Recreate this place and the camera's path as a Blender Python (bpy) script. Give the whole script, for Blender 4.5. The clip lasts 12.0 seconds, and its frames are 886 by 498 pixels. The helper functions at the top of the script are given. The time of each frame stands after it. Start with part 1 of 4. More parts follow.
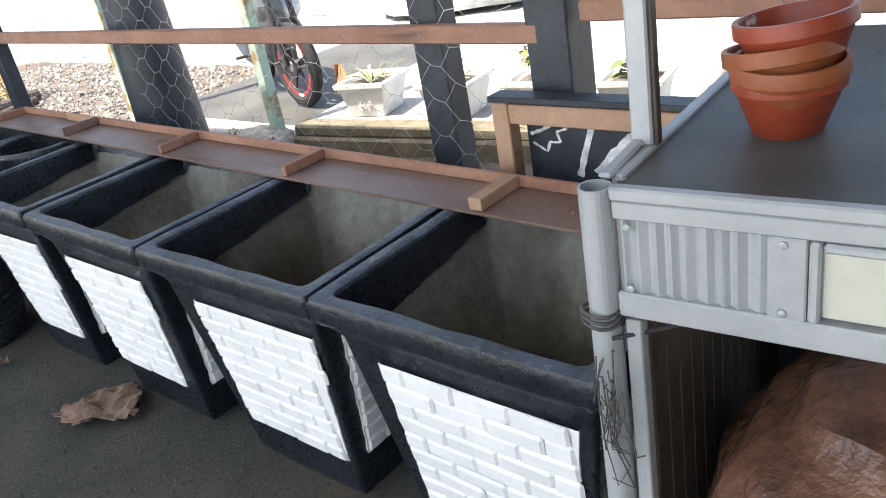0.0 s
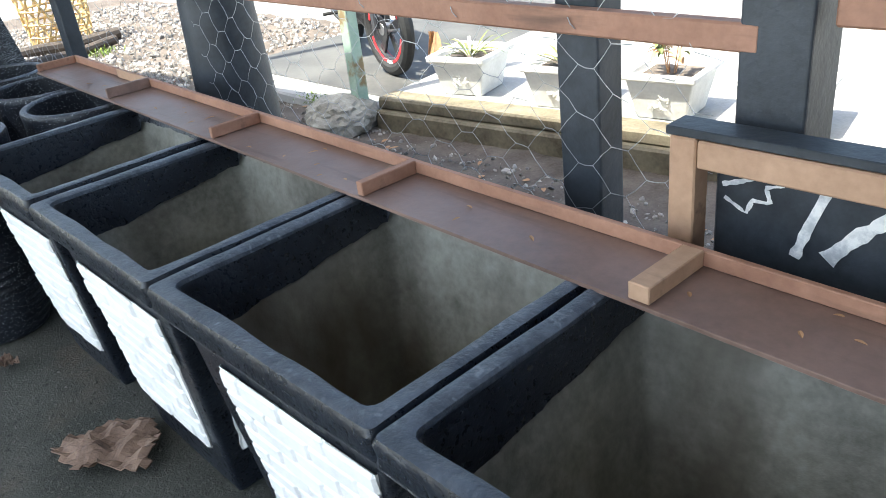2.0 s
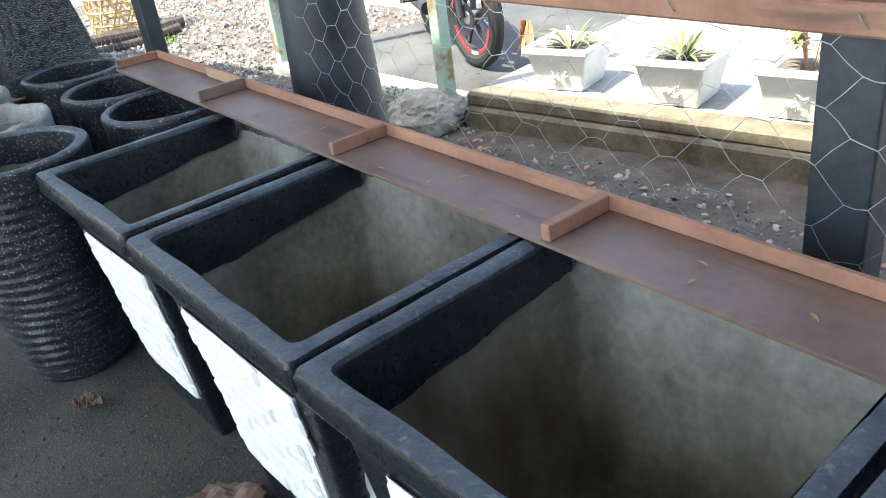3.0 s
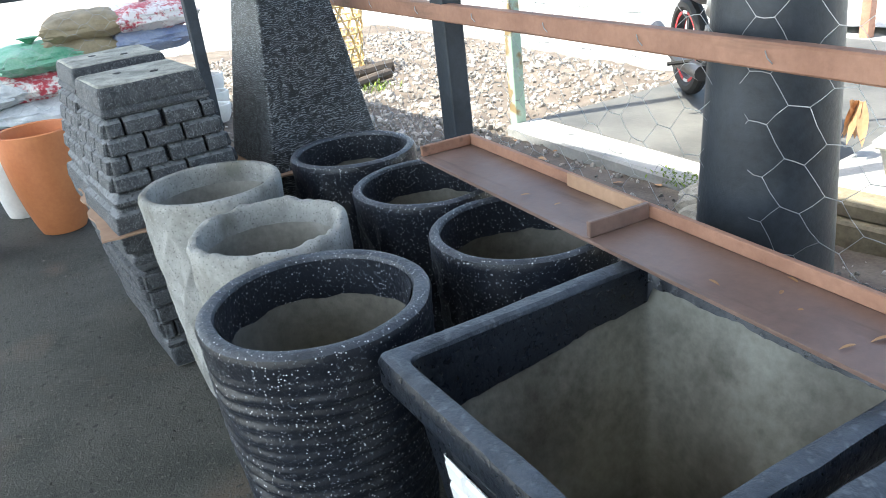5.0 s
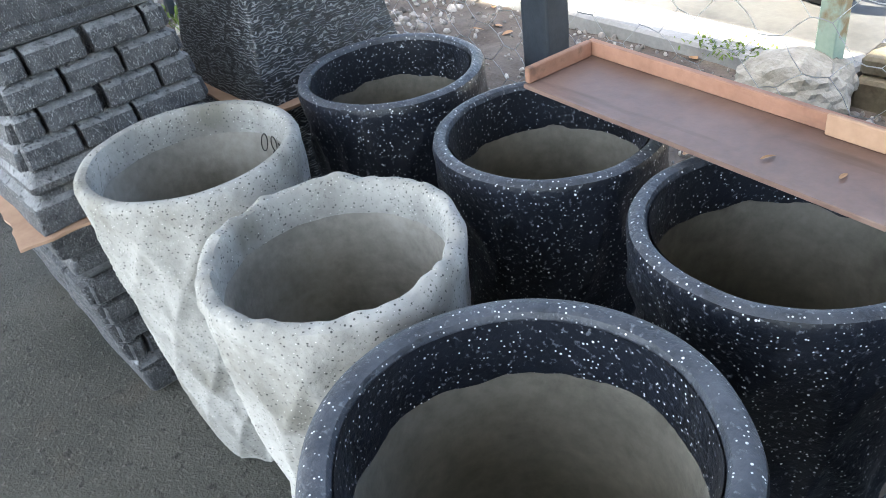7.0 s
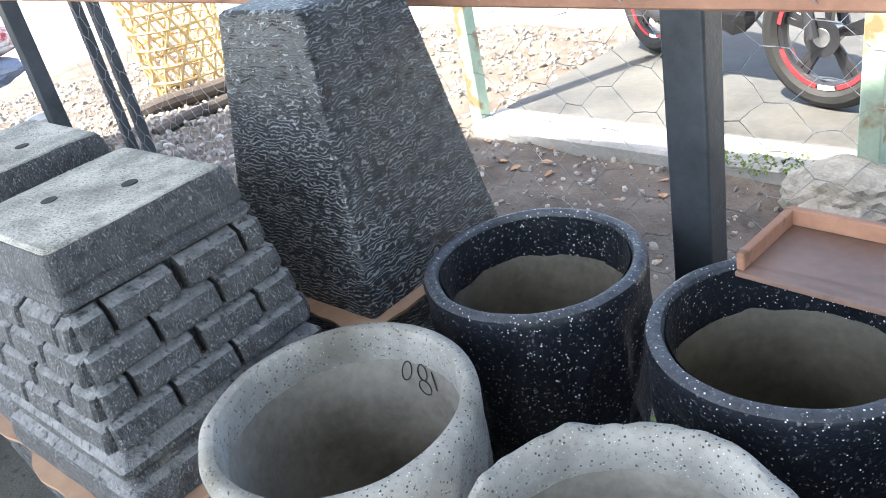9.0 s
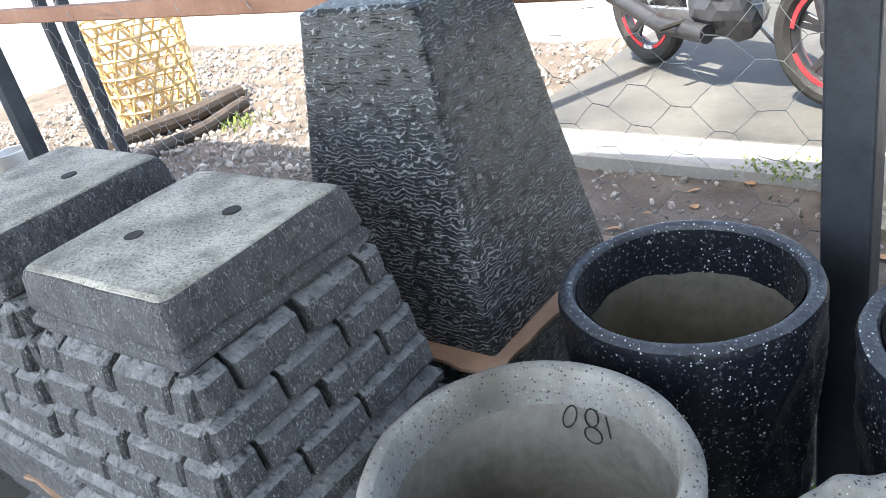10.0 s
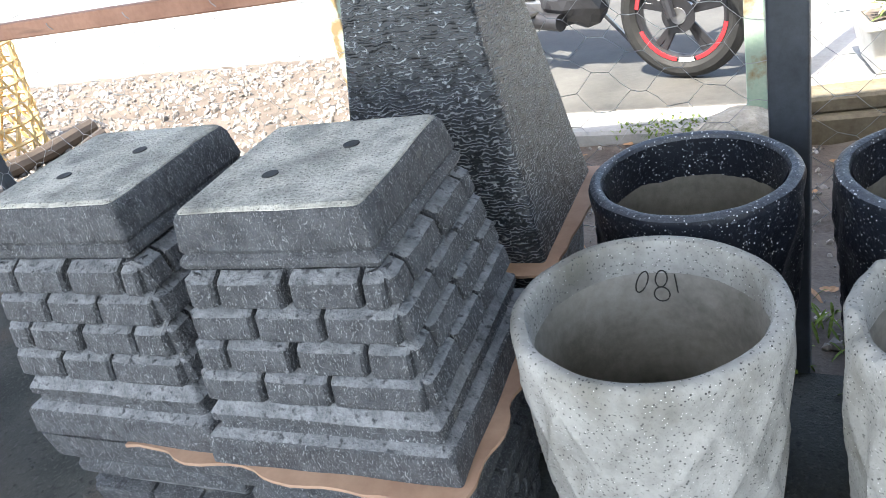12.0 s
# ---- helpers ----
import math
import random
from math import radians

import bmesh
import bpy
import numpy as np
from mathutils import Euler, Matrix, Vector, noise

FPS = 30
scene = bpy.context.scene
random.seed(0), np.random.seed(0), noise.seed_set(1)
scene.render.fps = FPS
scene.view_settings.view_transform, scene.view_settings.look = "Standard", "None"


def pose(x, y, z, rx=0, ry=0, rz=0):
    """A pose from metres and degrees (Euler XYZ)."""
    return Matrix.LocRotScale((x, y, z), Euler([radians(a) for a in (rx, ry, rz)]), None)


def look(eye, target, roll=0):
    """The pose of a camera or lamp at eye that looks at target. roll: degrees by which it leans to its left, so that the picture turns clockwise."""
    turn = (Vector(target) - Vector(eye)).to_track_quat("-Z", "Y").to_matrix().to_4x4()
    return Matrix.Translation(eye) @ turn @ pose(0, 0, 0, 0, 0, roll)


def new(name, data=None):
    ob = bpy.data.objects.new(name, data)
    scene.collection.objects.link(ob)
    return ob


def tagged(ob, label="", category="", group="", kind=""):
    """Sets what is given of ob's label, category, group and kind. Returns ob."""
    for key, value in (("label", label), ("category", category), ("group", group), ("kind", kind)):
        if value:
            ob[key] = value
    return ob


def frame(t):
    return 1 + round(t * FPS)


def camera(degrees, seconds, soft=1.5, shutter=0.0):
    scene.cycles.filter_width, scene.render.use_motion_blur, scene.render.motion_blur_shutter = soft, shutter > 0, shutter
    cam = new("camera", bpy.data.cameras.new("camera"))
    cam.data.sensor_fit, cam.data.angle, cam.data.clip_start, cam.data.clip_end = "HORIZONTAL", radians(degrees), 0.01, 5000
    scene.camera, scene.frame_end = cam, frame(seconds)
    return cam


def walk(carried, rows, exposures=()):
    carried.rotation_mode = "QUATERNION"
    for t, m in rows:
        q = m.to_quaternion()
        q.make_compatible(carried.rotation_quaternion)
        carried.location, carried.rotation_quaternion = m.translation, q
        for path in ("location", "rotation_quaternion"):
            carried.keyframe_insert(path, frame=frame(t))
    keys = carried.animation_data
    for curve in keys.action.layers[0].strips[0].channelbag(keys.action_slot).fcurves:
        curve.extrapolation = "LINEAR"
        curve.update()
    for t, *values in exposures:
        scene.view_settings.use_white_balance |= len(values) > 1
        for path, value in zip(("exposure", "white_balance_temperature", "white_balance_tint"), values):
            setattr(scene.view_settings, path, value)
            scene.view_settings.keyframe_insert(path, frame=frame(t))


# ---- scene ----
cam = camera(58.6, 12.0, soft=0.8)
PATH = [
    (0, (0.056, 0.057, 1.357), (-1.187, 1.369, 0.501), -10.6),
    (0.5, (-0.027, 0.148, 1.335), (-1.324, 1.349, 0.399), -9.7),
    (1, (-0.098, 0.324, 1.297), (-1.402, 1.516, 0.359), -5.5),
    (1.5, (-0.238, 0.391, 1.308), (-1.612, 1.537, 0.415), -8.1),
    (2, (-0.434, 0.445, 1.296), (-1.783, 1.608, 0.386), -7.0),
    (2.5, (-0.627, 0.477, 1.281), (-1.981, 1.613, 0.345), -6.4),
    (2.7, (-0.729, 0.502, 1.273), (-2.106, 1.601, 0.325), -7.1),
    (4.3, (-1.584, 0.467, 1.289), (-3.121, 1.484, 0.512), -8.9),
    (4.5, (-1.709, 0.454, 1.300), (-3.283, 1.434, 0.551), -8.1),
    (5, (-1.956, 0.479, 1.292), (-3.588, 1.310, 0.488), -6.7),
    (5.5, (-2.171, 0.517, 1.261), (-3.784, 1.378, 0.451), -5.0),
    (6, (-2.402, 0.520, 1.248), (-3.863, 1.522, 0.319), -8.2),
    (6.5, (-2.571, 0.537, 1.234), (-4.069, 1.342, 0.183), -9.0),
    (6.7, (-2.689, 0.550, 1.231), (-4.106, 1.394, 0.099), -8.1),
    (8.5, (-3.087, 0.450, 1.290), (-4.354, 1.598, 0.252), -11.9),
    (9, (-3.306, 0.473, 1.300), (-4.669, 1.602, 0.368), -12.4),
    (9.5, (-3.466, 0.469, 1.282), (-4.881, 1.531, 0.350), -10.7),
    (10, (-3.622, 0.395, 1.275), (-4.908, 1.631, 0.371), -13.1),
    (10.5, (-3.784, 0.317, 1.272), (-5.028, 1.545, 0.300), -13.2),
    (11, (-3.822, 0.231, 1.264), (-4.985, 1.541, 0.299), -12.5),
    (11.5, (-3.838, 0.039, 1.289), (-4.836, 1.479, 0.324), -14.4),
    (12, (-3.811, -0.015, 1.302), (-4.750, 1.478, 0.358), -14.6),
]
walk(cam, [(t, look(eye, target, roll)) for t, eye, target, roll in PATH], [(0.0, 1.65, 6900, 10), (2.0, 1.88, 6550, 4), (5.0, 1.92, 6550, 3), (5.9, 2.0, 6600, 4), (6.5, 2.5, 6750, 6), (8.5, 2.5, 6750, 7), (9.5, 2.1, 6750, 8), (12.0, 2.02, 6700, 8)])

# ---- light ----
SUN_EL, SUN_AZ = radians(66), radians(200)
world = bpy.data.worlds.new("world")
scene.world = world
world.use_nodes = True
wn = world.node_tree.nodes
sky = wn.new("ShaderNodeTexSky")
sky.sky_type, sky.sun_disc = "NISHITA", False
sky.sun_elevation, sky.sun_rotation = SUN_EL, SUN_AZ
sky.air_density, sky.dust_density = 1.0, 3.0
world.node_tree.links.new(sky.outputs[0], wn["Background"].inputs[0])
wn["Background"].inputs[1].default_value = 0.15
sun_way = Vector((math.sin(SUN_AZ) * math.cos(SUN_EL), math.cos(SUN_AZ) * math.cos(SUN_EL), math.sin(SUN_EL)))
sun = new("sun", bpy.data.lights.new("sun", "SUN"))
sun.data.energy, sun.data.angle, sun.data.color = 4.5, radians(0.6), (1.0, 0.95, 0.87)
sun.matrix_world = look(sun_way * 20, (0, 0, 0))

# the open side of the shed behind the walk
opening = new("opening_light", bpy.data.lights.new("opening_light", "AREA"))
opening.data.shape, opening.data.size, opening.data.size_y = "RECTANGLE", 9.5, 2.6
opening.data.energy, opening.data.color = 28.0, (0.9, 0.96, 1.0)
opening.matrix_world = look((-3.6, -1.55, 1.5), (-3.6, 1.0, 1.2))


# ---- materials ----
def mat(name, a, b, rough=0.7, scale=6.0, fine=60.0, bump=0.3, metal=0.0, spread=0.5, rough_var=0.15, random_amount=0.0, spec=0.5):
    """Two colours mixed by a coarse and a fine noise, with a fine relief."""
    m = bpy.data.materials.new(name)
    m.use_nodes = True
    n, l = m.node_tree.nodes, m.node_tree.links
    p = n["Principled BSDF"]
    geo = n.new("ShaderNodeNewGeometry")
    big, small = n.new("ShaderNodeTexNoise"), n.new("ShaderNodeTexNoise")
    for t, sc, det in ((big, scale, 6), (small, fine, 4)):
        t.inputs["Scale"].default_value, t.inputs["Detail"].default_value = sc, det
        t.inputs["Roughness"].default_value = 0.6
        l.new(geo.outputs["Position"], t.inputs["Vector"])
    add = n.new("ShaderNodeMath")
    add.operation = "MULTIPLY_ADD"
    l.new(small.outputs[0], add.inputs[0])
    add.inputs[1].default_value = 0.45
    l.new(big.outputs[0], add.inputs[2])
    ramp = n.new("ShaderNodeMapRange")
    ramp.inputs[1].default_value, ramp.inputs[2].default_value = 0.72 - spread * 0.5, 0.72 + spread * 0.5
    l.new(add.outputs[0], ramp.inputs[0])
    mix = n.new("ShaderNodeMix")
    mix.data_type = "RGBA"
    mix.inputs[6].default_value, mix.inputs[7].default_value = (*a, 1), (*b, 1)
    l.new(ramp.outputs[0], mix.inputs[0])
    colour = mix.outputs[2]
    if random_amount:
        info = n.new("ShaderNodeObjectInfo")
        hsv = n.new("ShaderNodeHueSaturation")
        mr = n.new("ShaderNodeMapRange")
        mr.inputs[3].default_value, mr.inputs[4].default_value = 1 - random_amount, 1 + random_amount
        l.new(info.outputs["Random"], mr.inputs[0])
        l.new(mr.outputs[0], hsv.inputs["Value"])
        l.new(colour, hsv.inputs["Color"])
        colour = hsv.outputs[0]
    l.new(colour, p.inputs["Base Color"])
    rr = n.new("ShaderNodeMapRange")
    rr.inputs[3].default_value, rr.inputs[4].default_value = max(0.03, rough - rough_var), min(1, rough + rough_var)
    l.new(small.outputs[0], rr.inputs[0])
    l.new(rr.outputs[0], p.inputs["Roughness"])
    p.inputs["Metallic"].default_value = metal
    p.inputs["Specular IOR Level"].default_value = spec
    bp = n.new("ShaderNodeBump")
    bp.inputs["Strength"].default_value, bp.inputs["Distance"].default_value = bump, 0.01
    l.new(add.outputs[0], bp.inputs["Height"])
    l.new(bp.outputs[0], p.inputs["Normal"])
    return m


def overlay(m, kind, colour, scale, low, high, stretch=(1, 1, 1), relief=0.0, distortion=0.0, freq=0.0):
    """Lays a second colour over a material, by spots (voronoi), noise or streaks (wave)."""
    n, l = m.node_tree.nodes, m.node_tree.links
    p = n["Principled BSDF"]
    source = p.inputs["Base Color"].links[0].from_socket
    geo, mp = n.new("ShaderNodeNewGeometry"), n.new("ShaderNodeMapping")
    mp.inputs["Scale"].default_value = stretch
    l.new(geo.outputs["Position"], mp.inputs["Vector"])
    if kind == "spots":
        t = n.new("ShaderNodeTexVoronoi")
    elif kind == "wave":
        t = n.new("ShaderNodeTexWave")
        t.bands_direction = "Z"
        t.inputs["Distortion"].default_value = distortion
        t.inputs["Detail"].default_value = 3
        t.inputs["Detail Scale"].default_value = 1.2
    else:
        t = n.new("ShaderNodeTexNoise")
        t.inputs["Detail"].default_value = 5
        t.inputs["Distortion"].default_value = distortion
    t.inputs["Scale"].default_value = scale
    l.new(mp.outputs[0], t.inputs["Vector"])
    r = n.new("ShaderNodeMapRange")
    r.inputs[1].default_value, r.inputs[2].default_value = low, high
    value = t.outputs["Distance" if kind == "spots" else 0]
    if freq:
        t.inputs["Detail"].default_value = 0.0 if kind == "spots" else 1.0
        times, sine = n.new("ShaderNodeMath"), n.new("ShaderNodeMath")
        times.operation, sine.operation = "MULTIPLY", "SINE"
        times.inputs[1].default_value = freq
        l.new(value, times.inputs[0])
        l.new(times.outputs[0], sine.inputs[0])
        value = sine.outputs[0]
    l.new(value, r.inputs[0])
    mix = n.new("ShaderNodeMix")
    mix.data_type = "RGBA"
    mix.inputs[7].default_value = (*colour, 1)
    l.new(source, mix.inputs[6])
    l.new(r.outputs[0], mix.inputs[0])
    l.new(mix.outputs[2], p.inputs["Base Color"])
    if relief:
        b = n.new("ShaderNodeBump")
        b.inputs["Strength"].default_value, b.inputs["Distance"].default_value = 1.0, relief
        l.new(r.outputs[0], b.inputs["Height"])
        l.new(p.inputs["Normal"].links[0].from_socket, b.inputs["Normal"])
        l.new(b.outputs[0], p.inputs["Normal"])
    return m


M = {}
M["floor"] = mat("damp_concrete", (0.014, 0.017, 0.014), (0.068, 0.069, 0.061), 0.82, 3.0, 150, 1.0, spread=0.7)
overlay(M["floor"], "noise", (0.018, 0.022, 0.018), 2.2, 0.5, 0.68)
overlay(M["floor"], "noise", (0.085, 0.064, 0.046), 1.9, 0.57, 0.74)
overlay(M["floor"], "noise", (0.075, 0.074, 0.066), 85, 0.54, 0.72, relief=0.002)
overlay(M["floor"], "noise", (0.012, 0.014, 0.012), 45, 0.58, 0.7)
M["soil"] = mat("soil", (0.045, 0.033, 0.025), (0.17, 0.14, 0.115), 0.95, 5, 70, 1.0)
# Slab cement, wet in patches and darkened throughout to stand for tree shade.
M["slab"] = mat("wet_shaded_cement", (0.03, 0.03, 0.029), (0.115, 0.112, 0.105), 0.7, 1.6, 30, 0.3)
M["road"] = mat("road", (0.24, 0.24, 0.23), (0.4, 0.395, 0.38), 0.9, 3, 60, 0.6)
M["kerb"] = mat("weathered_kerb", (0.075, 0.06, 0.038), (0.25, 0.215, 0.15), 0.9, 6, 50, 0.6)
M["black"] = mat("black_paint", (0.004, 0.006, 0.011), (0.016, 0.021, 0.031), 0.3, 9, 90, 0.5)
overlay(M["black"], "noise", (0.07, 0.085, 0.11), 55, 0.63, 0.85, stretch=(0.2, 1, 3))
# Worn black paint, lightened blue-grey to stand for sky reflected on rim tops.
M["rim_paint"] = overlay(mat("worn_skylit_rim_paint", (0.02, 0.027, 0.039), (0.09, 0.106, 0.135), 0.36, 22, 120, 0.6), "noise", (0.2, 0.22, 0.25), 60, 0.6, 0.8)
M["white"] = mat("white_paint", (0.66, 0.67, 0.68), (0.8, 0.8, 0.8), 0.6, 12, 70, 0.35, random_amount=0.03)
M["cement"] = overlay(mat("cement", (0.095, 0.09, 0.072), (0.36, 0.35, 0.305), 0.8, 4, 50, 0.4), "noise", (0.075, 0.06, 0.042), 3.2, 0.5, 0.72, stretch=(1, 1, 0.5))
M["wood"] = mat("red_wood", (0.24, 0.115, 0.075), (0.43, 0.235, 0.16), 0.65, 5, 60, 0.3)
M["wood_pale"] = mat("pale_wood", (0.34, 0.2, 0.125), (0.52, 0.34, 0.23), 0.7, 6, 60, 0.3)
M["tray"] = mat("brown_board", (0.13, 0.08, 0.064), (0.26, 0.17, 0.14), 0.45, 4, 60, 0.15)
for key in ("wood", "wood_pale", "tray"):
    overlay(M[key], "noise", (0.1, 0.06, 0.045), 22, 0.6, 0.78, stretch=(0.12, 1, 1))
overlay(M["tray"], "noise", (0.34, 0.27, 0.23), 3.5, 0.6, 0.8)
M["post"] = mat("dark_post", (0.012, 0.017, 0.024), (0.05, 0.06, 0.075), 0.5, 6, 60, 0.3)
M["concrete"] = mat("grey_concrete", (0.2, 0.2, 0.19), (0.42, 0.42, 0.405), 0.85, 7, 60, 0.5)
overlay(M["concrete"], "noise", (0.16, 0.155, 0.135), 9, 0.52, 0.72, stretch=(1, 1, 0.6))
M["rough_top"] = mat("rough_cement", (0.28, 0.28, 0.255), (0.58, 0.57, 0.52), 0.95, 10, 160, 1.0, spread=0.3)
overlay(M["rough_top"], "spots", (0.1, 0.1, 0.09), 110, 0.2, 0.12, relief=-0.001)
overlay(M["rough_top"], "noise", (0.2, 0.2, 0.185), 14, 0.5, 0.7)
M["card"] = mat("cardboard", (0.32, 0.2, 0.14), (0.47, 0.32, 0.23), 0.85, 5, 40, 0.2)
M["terracotta"] = mat("terracotta", (0.5, 0.16, 0.06), (0.65, 0.25, 0.1), 0.6, 4, 50, 0.2)
M["orangeclay"] = mat("orange_clay", (0.2, 0.05, 0.016), (0.33, 0.1, 0.034), 0.5, 6, 50, 0.2)
M["redclay"] = mat("red_clay", (0.19, 0.024, 0.012), (0.33, 0.06, 0.024), 0.45, 6, 50, 0.2)
M["alu"] = mat("aluminium", (0.33, 0.35, 0.365), (0.45, 0.47, 0.485), 0.5, 5, 60, 0.1, metal=0.3)
M["table_top"] = mat("grey_top", (0.04, 0.04, 0.038), (0.1, 0.098, 0.092), 0.55, 5, 60, 0.1)
M["wire"] = mat("galvanised_wire", (0.26, 0.27, 0.29), (0.5, 0.52, 0.54), 0.45, 20, 90, 0.1, metal=0.6)
M["roof"] = mat("roof_sheet", (0.42, 0.43, 0.44), (0.55, 0.56, 0.57), 0.7, 3, 30, 0.2)
M["planter_white"] = mat("white_cast", (0.6, 0.59, 0.56), (0.8, 0.79, 0.76), 0.7, 8, 60, 0.3)
M["plastic"] = mat("brown_plastic_bag", (0.06, 0.028, 0.018), (0.2, 0.1, 0.065), 0.2, 11, 45, 1.0)
M["rubber"] = mat("rubber", (0.012, 0.012, 0.012), (0.03, 0.03, 0.03), 0.7, 9, 60, 0.3)
M["red"] = mat("red_paint", (0.6, 0.02, 0.03), (0.7, 0.05, 0.06), 0.4, 9, 60, 0.05)
M["dark_plastic"] = mat("dark_plastic", (0.015, 0.015, 0.018), (0.04, 0.04, 0.045), 0.35, 6, 60, 0.1)
M["bamboo"] = mat("bamboo", (0.5, 0.33, 0.13), (0.68, 0.5, 0.24), 0.6, 9, 60, 0.2)
M["dark_wall"] = mat("dark_boards", (0.05, 0.04, 0.035), (0.1, 0.085, 0.075), 0.8, 3, 40, 0.3)


# ---- mesh helpers ----
def link(name, bm, material, parent=None, label="", smooth=False):
    me = bpy.data.meshes.new(name)
    bm.to_mesh(me)
    bm.free()
    me.materials.append(material)
    if smooth:
        me.polygons.foreach_set("use_smooth", [True] * len(me.polygons))
        me.set_sharp_from_angle(angle=radians(38))
    ob = new(name, me)
    ob.parent = parent
    if label:
        ob["label"] = label
    return ob


def part(name, bm, material, parent, label="", smooth=False):
    return link(name, bm, material, parent, label, smooth)


def thing(name, label, category, at=None, group="", kind=""):
    ob = new(name)
    ob.empty_display_size = 0.1
    if at is not None:
        ob.matrix_world = at
    return tagged(ob, label, category, group, kind)


def box_into(bm, lo, hi, bevel=0.004, m=None):
    lo, hi = Vector(lo), Vector(hi)
    made = bmesh.ops.create_cube(bm, size=1.0, matrix=Matrix.Translation((lo + hi) / 2) @ Matrix.Diagonal((*(hi - lo), 1)))
    vs = made["verts"]
    if bevel:
        es = list({e for v in vs for e in v.link_edges})
        r = bmesh.ops.bevel(bm, geom=es, offset=bevel, segments=1, affect="EDGES", profile=0.5)
        vs = list({v for f in r["faces"] for v in f.verts} | {v for v in vs if v.is_valid})
    if m is not None:
        bmesh.ops.transform(bm, matrix=m, verts=vs)
    return vs


def box(lo, hi, bevel=0.004):
    bm = bmesh.new()
    box_into(bm, lo, hi, bevel)
    return bm


def beam(a, b, w, h, bevel=0.004, roll=0):
    """A squared timber from a to b, w wide and h high in section."""
    a, b = Vector(a), Vector(b)
    bm = bmesh.new()
    box_into(bm, (-w / 2, -h / 2, 0), (w / 2, h / 2, (b - a).length), bevel)
    d = (b - a).normalized()
    up = Vector((0, 0, 1)) if abs(d.z) < 0.95 else Vector((0, 1, 0))
    x = up.cross(d).normalized()
    y = d.cross(x)
    m = Matrix((x, y, d)).transposed().to_4x4()
    bm.transform(Matrix.Translation(a) @ m @ pose(0, 0, 0, 0, 0, roll))
    return bm


def lathe(profile, n=48, shape=None):
    """Turns a list of (radius, height) round z. shape(angle, radius, z, k) -> radius."""
    bm = bmesh.new()
    rings = []
    for k, (r, z) in enumerate(profile):
        ring = []
        for i in range(n):
            a = 2 * math.pi * i / n
            rr = shape(a, r, z, k) if shape else r
            ring.append(bm.verts.new((rr * math.cos(a), rr * math.sin(a), z)))
        rings.append(ring)
    for r0, r1 in zip(rings, rings[1:]):
        for i in range(n):
            bm.faces.new((r0[i], r0[(i + 1) % n], r1[(i + 1) % n], r1[i]))
    bm.faces.new(list(reversed(rings[0])))
    bm.faces.new(rings[-1])
    return bm


def tube(points, r, n=6, closed=False):
    bm = bmesh.new()
    pts = [Vector(p) for p in points]
    rings = []
    for i, p in enumerate(pts):
        d = (pts[min(i + 1, len(pts) - 1)] - pts[max(i - 1, 0)]).normalized()
        u = d.orthogonal().normalized() if abs(d.z) > 0.9 else d.cross(Vector((0, 0, 1))).normalized()
        v = d.cross(u)
        rings.append([bm.verts.new(p + r * (math.cos(a) * u + math.sin(a) * v)) for a in [2 * math.pi * k / n for k in range(n)]])
    for r0, r1 in zip(rings, rings[1:]):
        for i in range(n):
            bm.faces.new((r0[i], r0[(i + 1) % n], r1[(i + 1) % n], r1[i]))
    bm.faces.new(rings[0][::-1])
    bm.faces.new(rings[-1])
    return bm


def sheet(name, x0, x1, y0, y1, nx, ny, height, material, label, category):
    bm = bmesh.new()
    g = [[bm.verts.new((x0 + (x1 - x0) * i / nx, y0 + (y1 - y0) * j / ny, 0)) for i in range(nx + 1)] for j in range(ny + 1)]
    for row in g:
        for v in row:
            v.co.z = height(v.co.x, v.co.y)
    for j in range(ny):
        for i in range(nx):
            bm.faces.new((g[j][i], g[j][i + 1], g[j + 1][i + 1], g[j + 1][i]))
    ob = link(name, bm, material, smooth=True)
    return tagged(ob, label, category, kind="structure")


# ---- the place: ground, floor, roof ----
FLOOR_EDGE = 1.56
sheet("ground", -400, 400, -400, 400, 40, 40, lambda x, y: -0.22, M["road"], "pale sunlit gravel ground round the shed", "ground")
sheet("floor", -8.2, 3.0, -3.0, FLOOR_EDGE, 60, 30, lambda x, y: 0.004 * noise.noise(Vector((x * 1.3, y * 1.3, 0))), M["floor"], "dark damp bare concrete floor with dirt stains", "floor")


def soil_height(x, y):
    far = min(1, max(0, (-x - 4.0) / 0.5))
    base = -0.015 - (0.165 - 0.055 * far) * min(1, max(0, (y - 1.55) / 1.6))
    return base + 0.03 * noise.noise(Vector((x * 2.5, y * 2.5, 3))) + 0.015 * noise.noise(Vector((x * 9, y * 9, 7)))


sheet("ground_soil", -12, 3.0, FLOOR_EDGE - 0.02, 5.0, 240, 60, soil_height, M["soil"], "bare brown soil strip with pebbles and dead leaves", "soil")

bm = bmesh.new()
low = [bm.verts.new(p) for p in ((-9, -1.7, 2.95), (2.2, -1.7, 2.95), (2.2, 2.75, 2.95), (-9, 1.55, 2.95))]
high = [bm.verts.new(v.co + Vector((0, 0, 0.05))) for v in low]
bm.faces.new(low[::-1]), bm.faces.new(high)
for i in range(4):
    bm.faces.new((low[i], low[(i + 1) % 4], high[(i + 1) % 4], high[i]))
tagged(link("ceiling", bm, M["roof"]), "grey metal roof sheets over the open shed", "roof", kind="structure")
# Added wall out of view, dark so that little light comes from +x.
bm = box((2.0, -1.7, 0), (2.15, 2.05, 2.95), 0)
tagged(link("wall_east", bm, M["dark_wall"]), "unseen plain wall added to cut light from the east", "wall", kind="structure")

